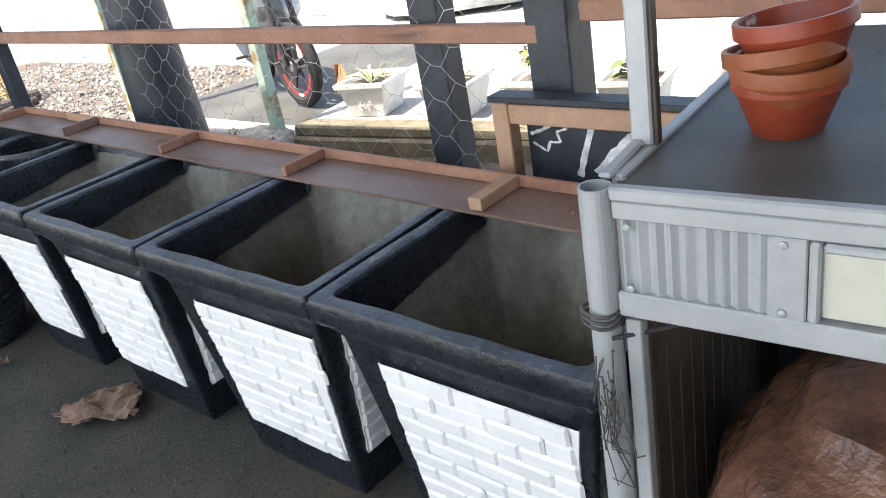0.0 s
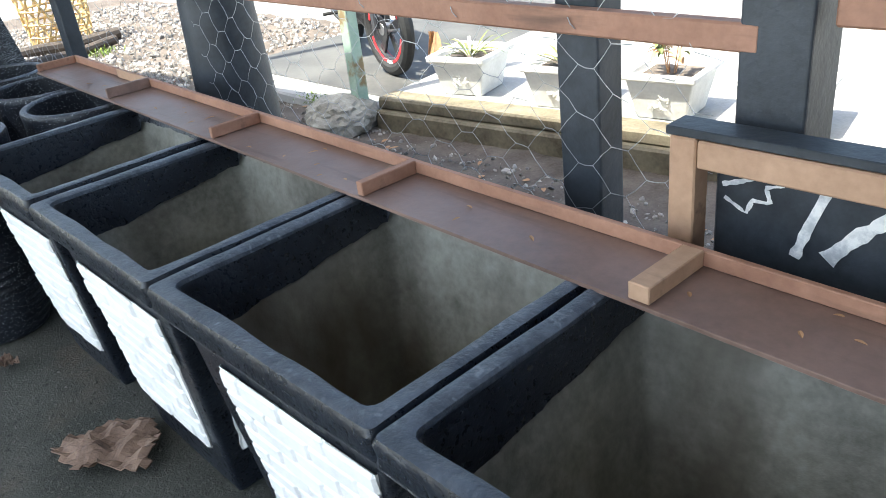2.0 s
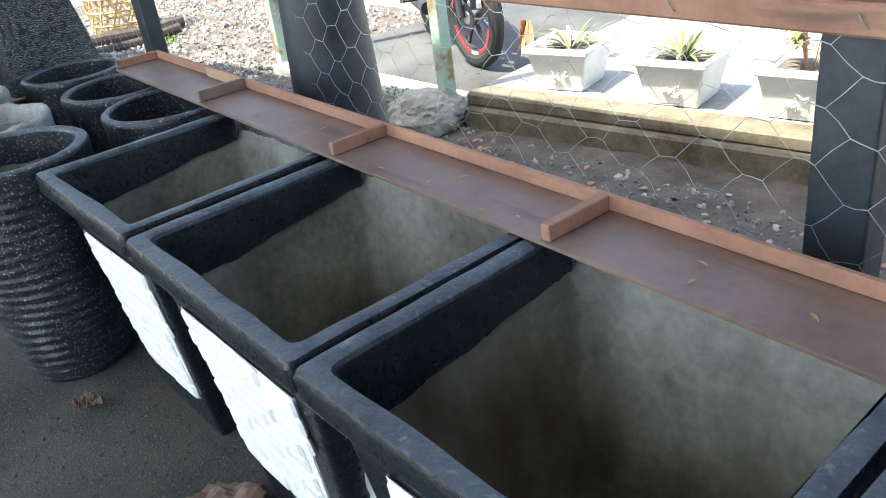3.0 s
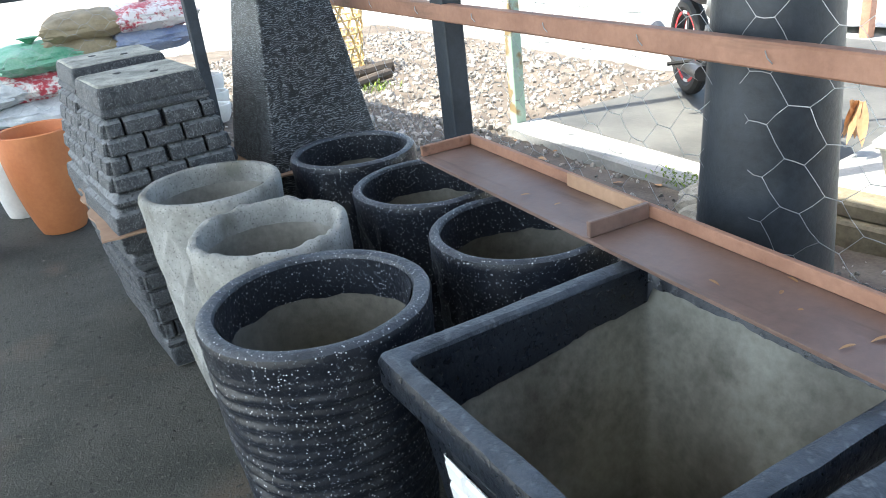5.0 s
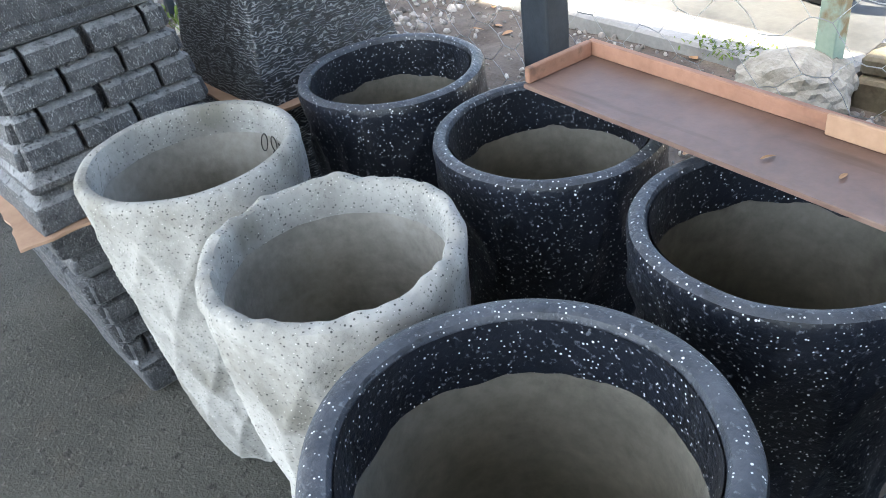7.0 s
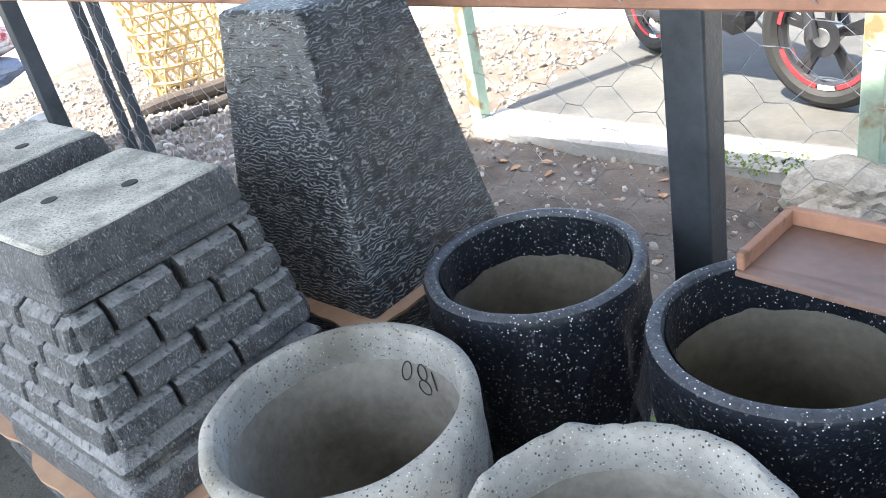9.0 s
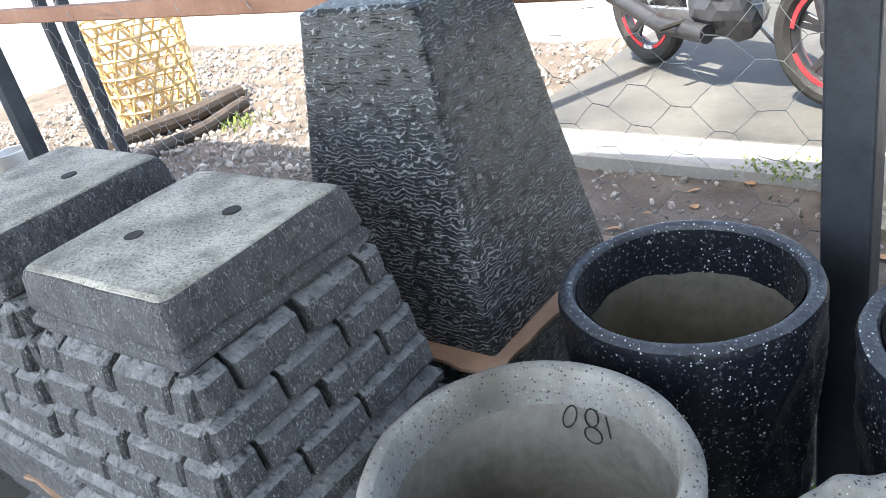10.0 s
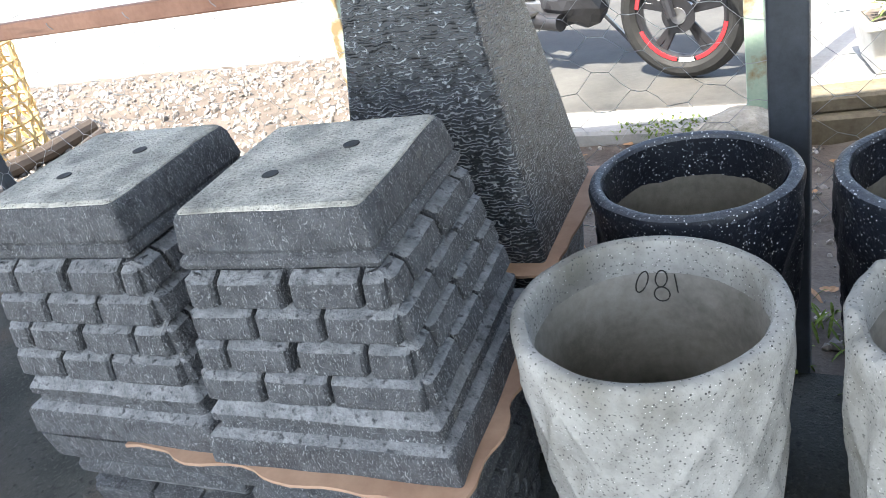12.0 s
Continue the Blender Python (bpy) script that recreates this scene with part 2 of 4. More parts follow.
# Pale strip along the slab's near edge, coloured to stand for sunlight.
bm = box((-6.1, 3.14, -0.25), (-4.12, 3.4, -0.058), 0.014)
tagged(link("sunlit_slab_strip", bm, M["road"]), "pale slab edge with a sunlit strip put into its colour", "pavement", kind="structure")
# The rest of the slab, its shade put into the dark colour.
bm = box((-6.08, 3.402, -0.25), (-4.12, 6.4, -0.06), 0.006)
tagged(link("pavement", bm, M["slab"]), "cement slab with wet patches, darkened to stand for shade", "pavement", kind="structure")
kerb = thing("kerb", "weathered two-course kerb with mossy stains", "kerb", pose(-4.1, 3.2, -0.24, 0, 0, 8.2), kind="structure")
part("kerb_course", box((0, 0, 0), (6.5, 0.14, 0.17), 0.012), M["kerb"], kerb)
part("kerb_course", box((0, 0.04, 0.17), (6.5, 0.2, 0.24), 0.012), M["kerb"], kerb)
bm = box((0, 0.2, 0), (6.5, 4.0, 0.235), 0.01)
part("paving", bm, M["road"], kerb)



# ---- flecked and worked surfaces ----
FLECK = (0.75, 0.77, 0.8)
# Paler than the flecked body: wear plus reflected sky, both in the colour.
M["flecked_rim"] = overlay(overlay(mat("flecked_skylit_rim_paint", (0.022, 0.027, 0.038), (0.08, 0.092, 0.115), 0.4, 20, 110, 0.5), "spots", FLECK, 64, 0.12, 0.08), "spots", FLECK, 120, 0.17, 0.11)
M["flecked"] = overlay(overlay(mat("flecked_black", (0.004, 0.006, 0.011), (0.015, 0.019, 0.029), 0.36, 9, 90, 0.35), "spots", FLECK, 64, 0.12, 0.08), "spots", FLECK, 120, 0.17, 0.11)
overlay(M["concrete"], "spots", (0.05, 0.05, 0.05), 125, 0.23, 0.13)
overlay(M["concrete"], "spots", (0.7, 0.7, 0.69), 130, 0.13, 0.08)
overlay(M["concrete"], "noise", (0.1, 0.1, 0.095), 200, 0.62, 0.72)
M["stucco"] = overlay(overlay(mat("combed_plaster", (0.008, 0.011, 0.016), (0.045, 0.052, 0.063), 0.4, 14, 90, 0.3), "wave", (0.33, 0.36, 0.39), 40, 0.66, 1.0, stretch=(0.8, 0.8, 1.1), relief=0.004, distortion=13.0), "noise", (0.014, 0.018, 0.023), 50, 0.5, 0.6)
overlay(M["stucco"], "noise", (0.4, 0.43, 0.46), 130, 0.61, 0.7, relief=0.001)
M["cast"] = overlay(overlay(mat("graphite_brick", (0.02, 0.023, 0.029), (0.105, 0.113, 0.127), 0.6, 34, 210, 1.0), "noise", (0.38, 0.4, 0.42), 200, 0.555, 0.66, stretch=(1.2, 1.2, 0.6), relief=0.0016, distortion=2.0), "noise", (0.3, 0.3, 0.28), 12, 0.68, 0.8)
# Rubbed edge tone, made paler to stand for light falling on ledges from above.
M["cast_edge"] = overlay(mat("rubbed_toplit_ledge", (0.08, 0.088, 0.1), (0.3, 0.315, 0.335), 0.65, 45, 190, 0.8), "noise", (0.035, 0.04, 0.048), 90, 0.54, 0.68)
# Darker than the outer concrete: the shade inside grey pots is in this colour.
M["inner"] = mat("shaded_inner_concrete", (0.125, 0.12, 0.105), (0.32, 0.31, 0.285), 0.85, 6, 60, 0.5)
for key in ("flecked", "flecked_rim"):
    overlay(M[key], "noise", (0.15, 0.17, 0.2), 150, 0.6, 0.73, relief=0.0006)
# Damp cement, darkened further for the shade inside the black pots.
M["damp"] = mat("damp_shaded_cement", (0.075, 0.071, 0.058), (0.25, 0.24, 0.205), 0.7, 4, 50, 0.4)


# ---- square planters ----
def round_ring(hx, hy, r, side=7, wob=0.0, z=0.0):
    """Points of a rectangle with rounded corners, anticlockwise, with points along its sides."""
    pts = []
    for k, (sx, sy) in enumerate(((-1, -1), (1, -1), (1, 1), (-1, 1))):
        cx, cy = sx * (hx - r), sy * (hy - r)
        a0 = math.pi + k * math.pi / 2
        for i in range(4):
            a = a0 + math.pi / 2 * i / 3
            pts.append(Vector((cx + r * math.cos(a), cy + r * math.sin(a), z)))
        nx, ny = ((1, -1), (1, 1), (-1, 1), (-1, -1))[k]
        a1 = a0 + math.pi / 2
        p0 = pts[-1]
        p1 = Vector((nx * (hx - r) + r * math.cos(a1), ny * (hy - r) + r * math.sin(a1), z))
        for i in range(1, side + 1):
            pts.append(p0.lerp(p1, i / (side + 1)))
    if wob:
        for p in pts:
            q = p * 9 + Vector((hx * 50, hy * 31, 0))
            p.x += wob * noise.noise(q)
            p.y += wob * noise.noise(q + Vector((5, 5, 5)))
            p.z += wob * noise.noise(q + Vector((9, 2, 1)))
    return pts


def skin(bm, rings, close_first=False, close_last=False):
    vr = [[bm.verts.new(p) for p in r] for r in rings]
    n = len(vr[0])
    for r0, r1 in zip(vr, vr[1:]):
        for i in range(n):
            bm.faces.new((r0[i], r0[(i + 1) % n], r1[(i + 1) % n], r1[i]))
    if close_first:
        bm.faces.new(vr[0][::-1])
    if close_last:
        bm.faces.new(vr[-1])
    return vr


BRICK_FULL, BRICK_HALF = bpy.data.meshes.new("brick"), bpy.data.meshes.new("brick")
for me, ln in ((BRICK_FULL, 0.1215), (BRICK_HALF, 0.0585)):
    bm = box((-ln / 2, -0.0075, -0.021), (ln / 2, 0.004, 0.021), 0.0055)
    bm.to_mesh(me)
    bm.free()
    me.materials.append(M["white"])

H_RIM, BX, BY = 0.655, 0.115, 0.105


def brick_panel(ob, m, width_top, width_bottom, height, shift):
    """A white panel of small bricks in courses, in the plane of m (x along, z up, -y outwards)."""
    bm = bmesh.new()
    vs = []
    n = 24
    left, right = [], []
    for i in range(n + 1):
        k = i / n
        w = width_bottom + (width_top - width_bottom) * k
        jag = 0.007 * noise.noise(Vector((k * 30, shift * 9, 0)))
        left.append(Vector((-w / 2 + shift * (1 - k) + jag, 0, k * height)))
        right.append(Vector((w / 2 + shift * (1 - k) + 0.007 * noise.noise(Vector((k * 30, 4, shift * 7))), 0, k * height)))
    front = [[bm.verts.new(p + Vector((0, -0.004, 0))) for p in side] for side in (left, right)]
    back = [[bm.verts.new(p + Vector((0, 0.004, 0))) for p in side] for side in (left, right)]
    for i in range(n):
        bm.faces.new((front[0][i], front[1][i], front[1][i + 1], front[0][i + 1]))
        bm.faces.new((front[0][i + 1], back[0][i + 1], back[0][i], front[0][i]))
        bm.faces.new((front[1][i], back[1][i], back[1][i + 1], front[1][i + 1]))
    panel = part("panel", bm, M["white"], ob, "white-painted brick-patterned panel")
    panel.matrix_local = m
    rows = int(height / 0.0435)
    pitch = height / rows
    for r in range(rows):
        z = (r + 0.5) * pitch
        k = z / height
        w = width_bottom + (width_top - width_bottom) * k - 0.006
        x, end = -w / 2 + shift * (1 - k), w / 2 + shift * (1 - k)
        half = r % 2 == 0
        while x < end - 0.035:
            full = not half and end - x > 0.09
            me, ln = (BRICK_FULL, 0.1235) if full else (BRICK_HALF, 0.0605)
            half = False
            b = new("brick", me)
            b.parent = panel
            b.matrix_local = pose(x + ln / 2, -0.003 + random.uniform(-0.002, 0.001), z, random.uniform(-4, 4), random.uniform(-1.2, 1.2), random.uniform(-2, 2))
            x += ln
    return panel


def square_planter(x0, x1, y0, y1, turn, off, label):
    w, d, h = (x1 - x0) / 2, (y1 - y0) / 2, H_RIM
    ob = thing("square_planter", label, "planter", pose((x0 + x1) / 2, (y0 + y1) / 2, 0, 0, 0, turn), "square planters in a row")
    seed = x0
    bm = bmesh.new()
    spec = [(BX, BY, 0.0, 0.01), (BX - 0.004, BY - 0.006, 0.02, 0.012), (0.035, 0.04, 0.555, 0.012), (0.02, 0.02, 0.585, 0.012), (0.003, 0.003, 0.6, 0.012), (0.0, 0.0, 0.61, 0.014), (0.001, 0.001, 0.625, 0.014), (-0.001, -0.001, 0.643, 0.014), (0.004, 0.004, h - 0.001, 0.012), (0.01, 0.01, h + 0.001, 0.014), (0.03, 0.03, h, 0.018), (0.036, 0.036, h - 0.004, 0.02), (0.038, 0.038, h - 0.016, 0.02)]
    skin(bm, [round_ring(w - ix, d - iy, r, 9, 0.0035 if z > 0.5 else 0.002, z) for ix, iy, z, r in spec[:9]], close_first=True)
    part("body", bm, M["black"], ob, smooth=True)
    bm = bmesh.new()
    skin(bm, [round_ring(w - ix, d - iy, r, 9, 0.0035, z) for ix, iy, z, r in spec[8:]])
    # Separate rim part so that its top carries the painted sky sheen.
    part("rim", bm, M["rim_paint"], ob, "worn dusty black rim with sky sheen put into its colour", smooth=True)
    bm = bmesh.new()
    skin(bm, [round_ring(w - ix, d - iy, r, 9, 0.0, z) for ix, iy, z, r in ((0.038, 0.038, h - 0.014, 0.02), (0.045, 0.048, 0.56, 0.02), (0.092, 0.09, 0.35, 0.022), (0.145, 0.14, 0.06, 0.03))], close_last=True)
    part("inside", bm, M["cement"], ob, smooth=True)
    bm = bmesh.new()
    top = round_ring(w - 0.04, d - 0.04, 0.02, 40, 0, h - 0.010)
    low = []
    for p in round_ring(w - 0.0515, d - 0.0545, 0.02, 40, 0, 0.0):
        deep = 0.12 - 0.035 * (p.y / d + 1) if p.y < d - 0.058 else 0.03
        if p.x > w - 0.058:
            deep = 0.09
        q = Vector((p.x * 14, p.y * 14, seed * 3))
        p.z = h - 0.012 - deep - 0.008 * noise.noise(q) - 0.004 * noise.noise(q * 5)
        low.append(p)
    mid = [a.lerp(b, 0.5) for a, b in zip(top, low)]
    skin(bm, [top, mid, low])
    part("paint_band", bm, M["black"], ob, "ragged black paint round the inner rim", smooth=True)
    fz, fh = 0.125, 0.395
    ay = math.degrees(math.atan2(BY - 0.04, 0.555))
    iy = BY + (0.04 - BY) * fz / 0.555
    ix = BX + (0.035 - BX) * fz / 0.555
    brick_panel(ob, pose(off, -(d - iy) - 0.001, fz, ay), 2 * w - 0.198, 2 * w - 0.262, fh, -0.02)
    ax = math.degrees(math.atan2(BX - 0.035, 0.555))
    brick_panel(ob, pose(w - ix, 0.0, fz, 0, ax, 0) @ pose(0, 0, 0, 0, 0, 90), 2 * d - 0.2, 2 * d - 0.27, fh, -0.005)
    return ob


PLANTERS = [(-1.098, -0.45, 0, 0.028), (-1.738, -1.106, 0.6, 0.034), (-2.374, -1.746, -0.2, -0.006), (-2.974, -2.404, 1.0, 0.02)]
for a, b, turn, off in PLANTERS:
    square_planter(a, b, 0.858, 1.445, turn, off, "square black concrete planter with white brick-patterned panels")


# ---- round pots ----
def tri_wave(u):
    return abs((u % 1.0) - 0.5) * 2


def round_pot(x, y, h, r, kind, label, seed):
    ob = thing("round_pot", label, "pot", pose(x, y, 0, 0, 0, 37 * seed), "round pots")
    rows = 130 if kind == "ribbed" else 64
    rim = 0.027 if kind != "ribbed" else 0.035
    prof = [(r * (0.62 + 0.38 * (k / rows) ** 0.55), (h - 0.014) * k / rows) for k in range(rows + 1)]
    prof += [(r - 0.003, h - 0.005), (r - 0.01, h), (r - rim * 0.6, h + 0.001), (r - rim + 0.004, h - 0.002), (r - rim, h - 0.01), (r - rim - 0.001, h - 0.03), (r - rim - 0.001, h - 0.07), (r - rim + 0.004, h - 0.075)]

    def shape(a, rr, z, k):
        q = Vector((math.cos(a) * 2.5, math.sin(a) * 2.5, z * 9 + seed * 7))
        out = rr + 0.003 * noise.noise(q)
        if k <= rows:
            fade = min(1, max(0, (h - 0.03 - z) / 0.05))
            if kind == "ribbed":
                out += fade * 0.0035 * math.sin(z * 2 * math.pi / 0.03 + 2.5 * noise.noise(q * 0.5)) * (0.6 + 0.8 * noise.noise(q * 0.8))
            elif kind == "diamond":
                u, v = a * 12 / (2 * math.pi) + 0.12 * noise.noise(q * 0.7), z / 0.17 + 0.1 * noise.noise(q * 0.6)
                d1, d2 = tri_wave(u + v), tri_wave(u - v)
                out += fade * 0.009 * (max(d1, d2) ** 3 - 0.4)
            else:
                u = a * 9 / (2 * math.pi) + 0.5 * noise.noise(q * 0.6)
                v = z / 0.3 + 0.3 * noise.noise(q * 0.5)
                out += fade * 0.013 * (max(tri_wave(u + v), tri_wave(u - v)) ** 2 - 0.5)
        return out

    grey = kind in ("diamond", "chipped")
    # Black pots get their own rim, its grey-blue sky sheen painted on.
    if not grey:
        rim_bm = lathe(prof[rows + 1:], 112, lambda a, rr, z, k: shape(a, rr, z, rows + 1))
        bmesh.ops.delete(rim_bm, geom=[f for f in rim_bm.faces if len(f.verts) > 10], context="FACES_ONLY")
        part("rim", rim_bm, M["flecked_rim"], ob, "worn flecked rim with sky sheen put into its colour", smooth=True)
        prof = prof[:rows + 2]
    bm = lathe(prof, 208 if grey else 112, shape)
    if kind == "chipped":
        for v in bm.verts:
            if v.co.z > h - 0.03:
                q = Vector((v.co.x * 14, v.co.y * 14, 3))
                v.co.z += 0.012 * noise.noise(q) + 0.006 * noise.noise(q * 3)
                v.co.x *= 1 + 0.02 * noise.noise(q * 2)
                v.co.y *= 1 + 0.02 * noise.noise(q * 2)
    bm.faces.ensure_lookup_table()
    caps = [f for f in bm.faces if len(f.verts) > 10 and f.calc_center_median().z > h / 2]
    bmesh.ops.delete(bm, geom=caps, context="FACES_ONLY")
    part("body", bm, M["concrete"] if grey else M["flecked"], ob, smooth=True)
    ins = [(r - rim + 0.012, h - 0.03), (r - rim - 0.003, h - 0.062), (r - rim - 0.005, h - 0.12), (r * 0.8, h * 0.4), (r * 0.66, 0.09), (r * 0.6, 0.06)]
    bm = lathe(ins, 64, lambda a, rr, z, k: rr + 0.003 * noise.noise(Vector((math.cos(a) * 2.5, math.sin(a) * 2.5, z * 9 + seed * 7))))
    bm.faces.ensure_lookup_table()
    bmesh.ops.delete(bm, geom=[f for f in bm.faces if len(f.verts) > 10 and f.calc_center_median().z > h / 2], context="FACES_ONLY")
    bmesh.ops.reverse_faces(bm, faces=bm.faces[:])
    # The inner wall's colour carries the shade down in the pot.
    part("inside", bm, M["inner"] if grey else M["damp"], ob, "inside with shade put into its darker tone", smooth=True)
    if not grey:
        bm = bmesh.new()
        n = 120
        rings = [[], [], []]
        for i in range(n):
            a = 2 * math.pi * i / n
            q = Vector((math.cos(a) * 3, math.sin(a) * 3, seed))
            low = h - 0.085 - 0.009 * noise.noise(q) - 0.0025 * noise.noise(q * 5)
            for ring, z in zip(rings, (h - 0.008, h - 0.05, low)):
                rr = r - rim - 0.002 - 0.004 * (h - z) / 0.1
                rr += 0.003 * noise.noise(Vector((math.cos(a) * 2.5, math.sin(a) * 2.5, z * 9 + seed * 7)))
                ring.append(Vector((rr * math.cos(a), rr * math.sin(a), z)))
        skin(bm, rings)
        part("paint_band", bm, M["flecked"], ob, "ragged flecked black paint inside the rim", smooth=True)
    return ob


round_pot(-3.213, 0.847, 0.664, 0.215, "ribbed", "black white-flecked pot with fine horizontal ribs", 1)
round_pot(-3.647, 0.898, 0.658, 0.185, "chipped", "bare grey concrete pot with a rough chipped rim", 2)
grey_pot = round_pot(-4.075, 0.875, 0.664, 0.191, "diamond", "bare grey concrete pot with diamond relief, numbered 180 inside", 3)
round_pot(-3.244, 1.327, 0.657, 0.198, "carved", "black white-flecked pot with carved leaf-like sides", 4)
round_pot(-3.669, 1.325, 0.650, 0.190, "carved", "black white-flecked pot with carved sides beside the tray end", 5)
round_pot(-4.086, 1.303, 0.654, 0.186, "carved", "black white-flecked pot beside the tall planter", 6)


def written(parent, m, radius, material):
    """The number 180 in thin pen strokes on the inner wall of a pot, written head down."""
    def on_wall(u, v):
        a = math.pi / 2 - u / radius
        return m @ Vector((radius * math.cos(a), radius * math.sin(a), v))

    loop = [2 * math.pi * k / 20 for k in range(22)]
    strokes = [
        [(-0.026 + 0.0085 * math.cos(a) + 0.006 * math.sin(a), 0.006 + 0.019 * math.sin(a)) for a in loop],
        [(0.004 + 0.009 * math.cos(a) + 0.002 * math.sin(a), 0.010 + 0.0155 * math.sin(a)) for a in loop],
        [(0.003 + 0.012 * math.cos(a), -0.019 + 0.0135 * math.sin(a)) for a in loop],
        [(0.025 + 0.0004 * k, 0.019 - 0.0042 * k) for k in range(9)],
    ]
    for pts in strokes:
        part("pen_stroke", tube([on_wall(u, v) for u, v in pts], 0.0011, 5), material, parent, "black handwritten digit of the number 180")


inv = grey_pot.matrix_world.inverted()


# ---- brick-pattern planters in stacks ----
PB = {}


def cast_brick(length):
    """A proud brick with a sloping ledge above its rough face."""
    key = round(length, 3)
    if key not in PB:
        me = bpy.data.meshes.new("brick")
        bm = bmesh.new()
        half_l, prof = length / 2, ((0.02, 0.0302), (0.007, 0.0302), (-0.0095, 0.0165), (-0.0125, 0.0135), (-0.0135, -0.0245), (-0.0105, -0.0298), (0.02, -0.0302))
        rows = [[bm.verts.new((x * half_l + dx, y + dy, z)) for y, z in prof] for x, dx, dy in ((-1, 0.0, 0.007), (-1, 0.004, 0.0015), (-0.4, 0.0, -0.001), (0.3, 0.0, 0.001), (1, -0.004, 0.001), (1, 0.0, 0.007))]
        for r0, r1 in zip(rows, rows[1:]):
            for i in range(len(prof) - 1):
                bm.faces.new((r0[i + 1], r0[i], r1[i], r1[i + 1]))
        bm.faces.new(rows[0])
        bm.faces.new(rows[-1][::-1])
        bmesh.ops.recalc_face_normals(bm, faces=bm.faces[:])
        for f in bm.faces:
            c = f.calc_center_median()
            # The sloping ledge gets the paler tone, as if lit from above.
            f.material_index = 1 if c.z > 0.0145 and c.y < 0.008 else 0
        bm.to_mesh(me)
        bm.free()
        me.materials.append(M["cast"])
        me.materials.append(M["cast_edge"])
        PB[key] = me
    return PB[key]


def brick_planter(m, label):
    """A tapered planter with four courses of bricks in relief, here foot up or foot down."""
    ob = thing("brick_planter", label, "planter", m, "brick-pattern planters")
    small, large, h = 0.315, 0.445, 0.485

    def half(z):
        return (large + (small - large) * z / h) / 2

    bm = bmesh.new()
    # heights from the wide rim to the narrow foot
    spec = [(0.0, 0.0, 0.006), (0.05, 0.003, 0.008), (0.056, 0.0, 0.01), (0.066, -0.014, 0.01), (0.078, -0.016, 0.008), (0.088, -0.006, 0.008), (0.102, -0.004, 0.008), (0.112, -0.01, 0.008), (0.126, -0.02, 0.008)]
    spec += [(0.138, -0.028, 0.006), (0.376, -0.028, 0.006)]
    spec += [(0.386, -0.006, 0.008), (0.395, -0.001, 0.008), (0.403, -0.002, 0.008), (0.411, -0.007, 0.01), (0.42, -0.002, 0.01), (0.47, 0.0, 0.012), (0.482, -0.003, 0.013), (0.486, -0.01, 0.014)]
    skin(bm, [round_ring(half(z) + o, half(z) + o, r, 15, 0.003, z) for z, o, r in spec], close_first=True)
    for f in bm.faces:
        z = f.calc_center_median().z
        # Step faces take the same painted top light.
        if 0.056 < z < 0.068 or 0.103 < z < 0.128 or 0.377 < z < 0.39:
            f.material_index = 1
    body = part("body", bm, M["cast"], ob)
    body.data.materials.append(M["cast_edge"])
    foot = bmesh.new()
    rings = [round_ring(half(h) - 0.004, half(h) - 0.004, 0.014, 15, 0.004, 0.478), round_ring(half(h) - 0.005, half(h) - 0.005, 0.014, 15, 0.004, 0.485), round_ring(half(h) - 0.011, half(h) - 0.011, 0.014, 15, 0.003, 0.489)]
    skin(foot, rings, close_first=True, close_last=True)
    part("foot_plate", foot, M["rough_top"], ob, "rough unpainted cement underside")
    for hx, hy in ((-0.047, -0.046), (0.047, 0.046)):
        hole = part("drain_hole", lathe([(0.0135, 0.486), (0.013, 0.4905)], 20), M["rubber"], ob, "round drain hole")
        hole.matrix_local = pose(hx, hy, 0)
    for c in range(4):
        z = 0.138 + 0.03 + c * 0.0603
        hw = half(z) - 0.009
        slope = math.degrees(math.atan2(large - small, 2 * h))
        for side in range(4):
            total = 2 * hw + 0.012
            cuts = [0.0]
            off = 0.055 if c % 2 else 0.115
            while off < total - 0.03:
                cuts.append(off)
                off += 0.125
            cuts.append(total)
            for u0, u1 in zip(cuts, cuts[1:]):
                ln = u1 - u0 - (0.016 if 0 < u0 and u1 < total else 0.008)
                if ln < 0.02:
                    continue
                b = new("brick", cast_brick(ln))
                b.parent = ob
                centre = (u0 + u1) / 2 - total / 2 + (0.004 if u0 == 0 else 0) - (0.004 if u1 == total else 0)
                b.matrix_local = pose(0, 0, 0, 0, 0, 90 * side) @ pose(centre, -hw, z + random.uniform(-0.001, 0.001), -slope + random.uniform(-0.8, 0.8), random.uniform(-0.4, 0.4), 0)
    return ob


FLIP = pose(0, 0, 0.485, 180)
for x, y, z, turn, tall in ((-4.512, 0.818, 0.512, 5.5, 0.835), (-4.925, 0.80, 0.512, 4.2, 0.86)):
    brick_planter(pose(x, y, z, 0, 0, turn) @ Matrix.Diagonal((0.95, 0.95, tall, 1)), "graphite brick-pattern planter upside down on cardboard")
for x, y in ((-4.515, 0.825), (-4.925, 0.805)):
    brick_planter(pose(x, y, 0, 0, 0, 4.5) @ Matrix.Diagonal((0.95, 0.95, 1.035, 1)) @ FLIP, "graphite brick-pattern planter standing on the floor")


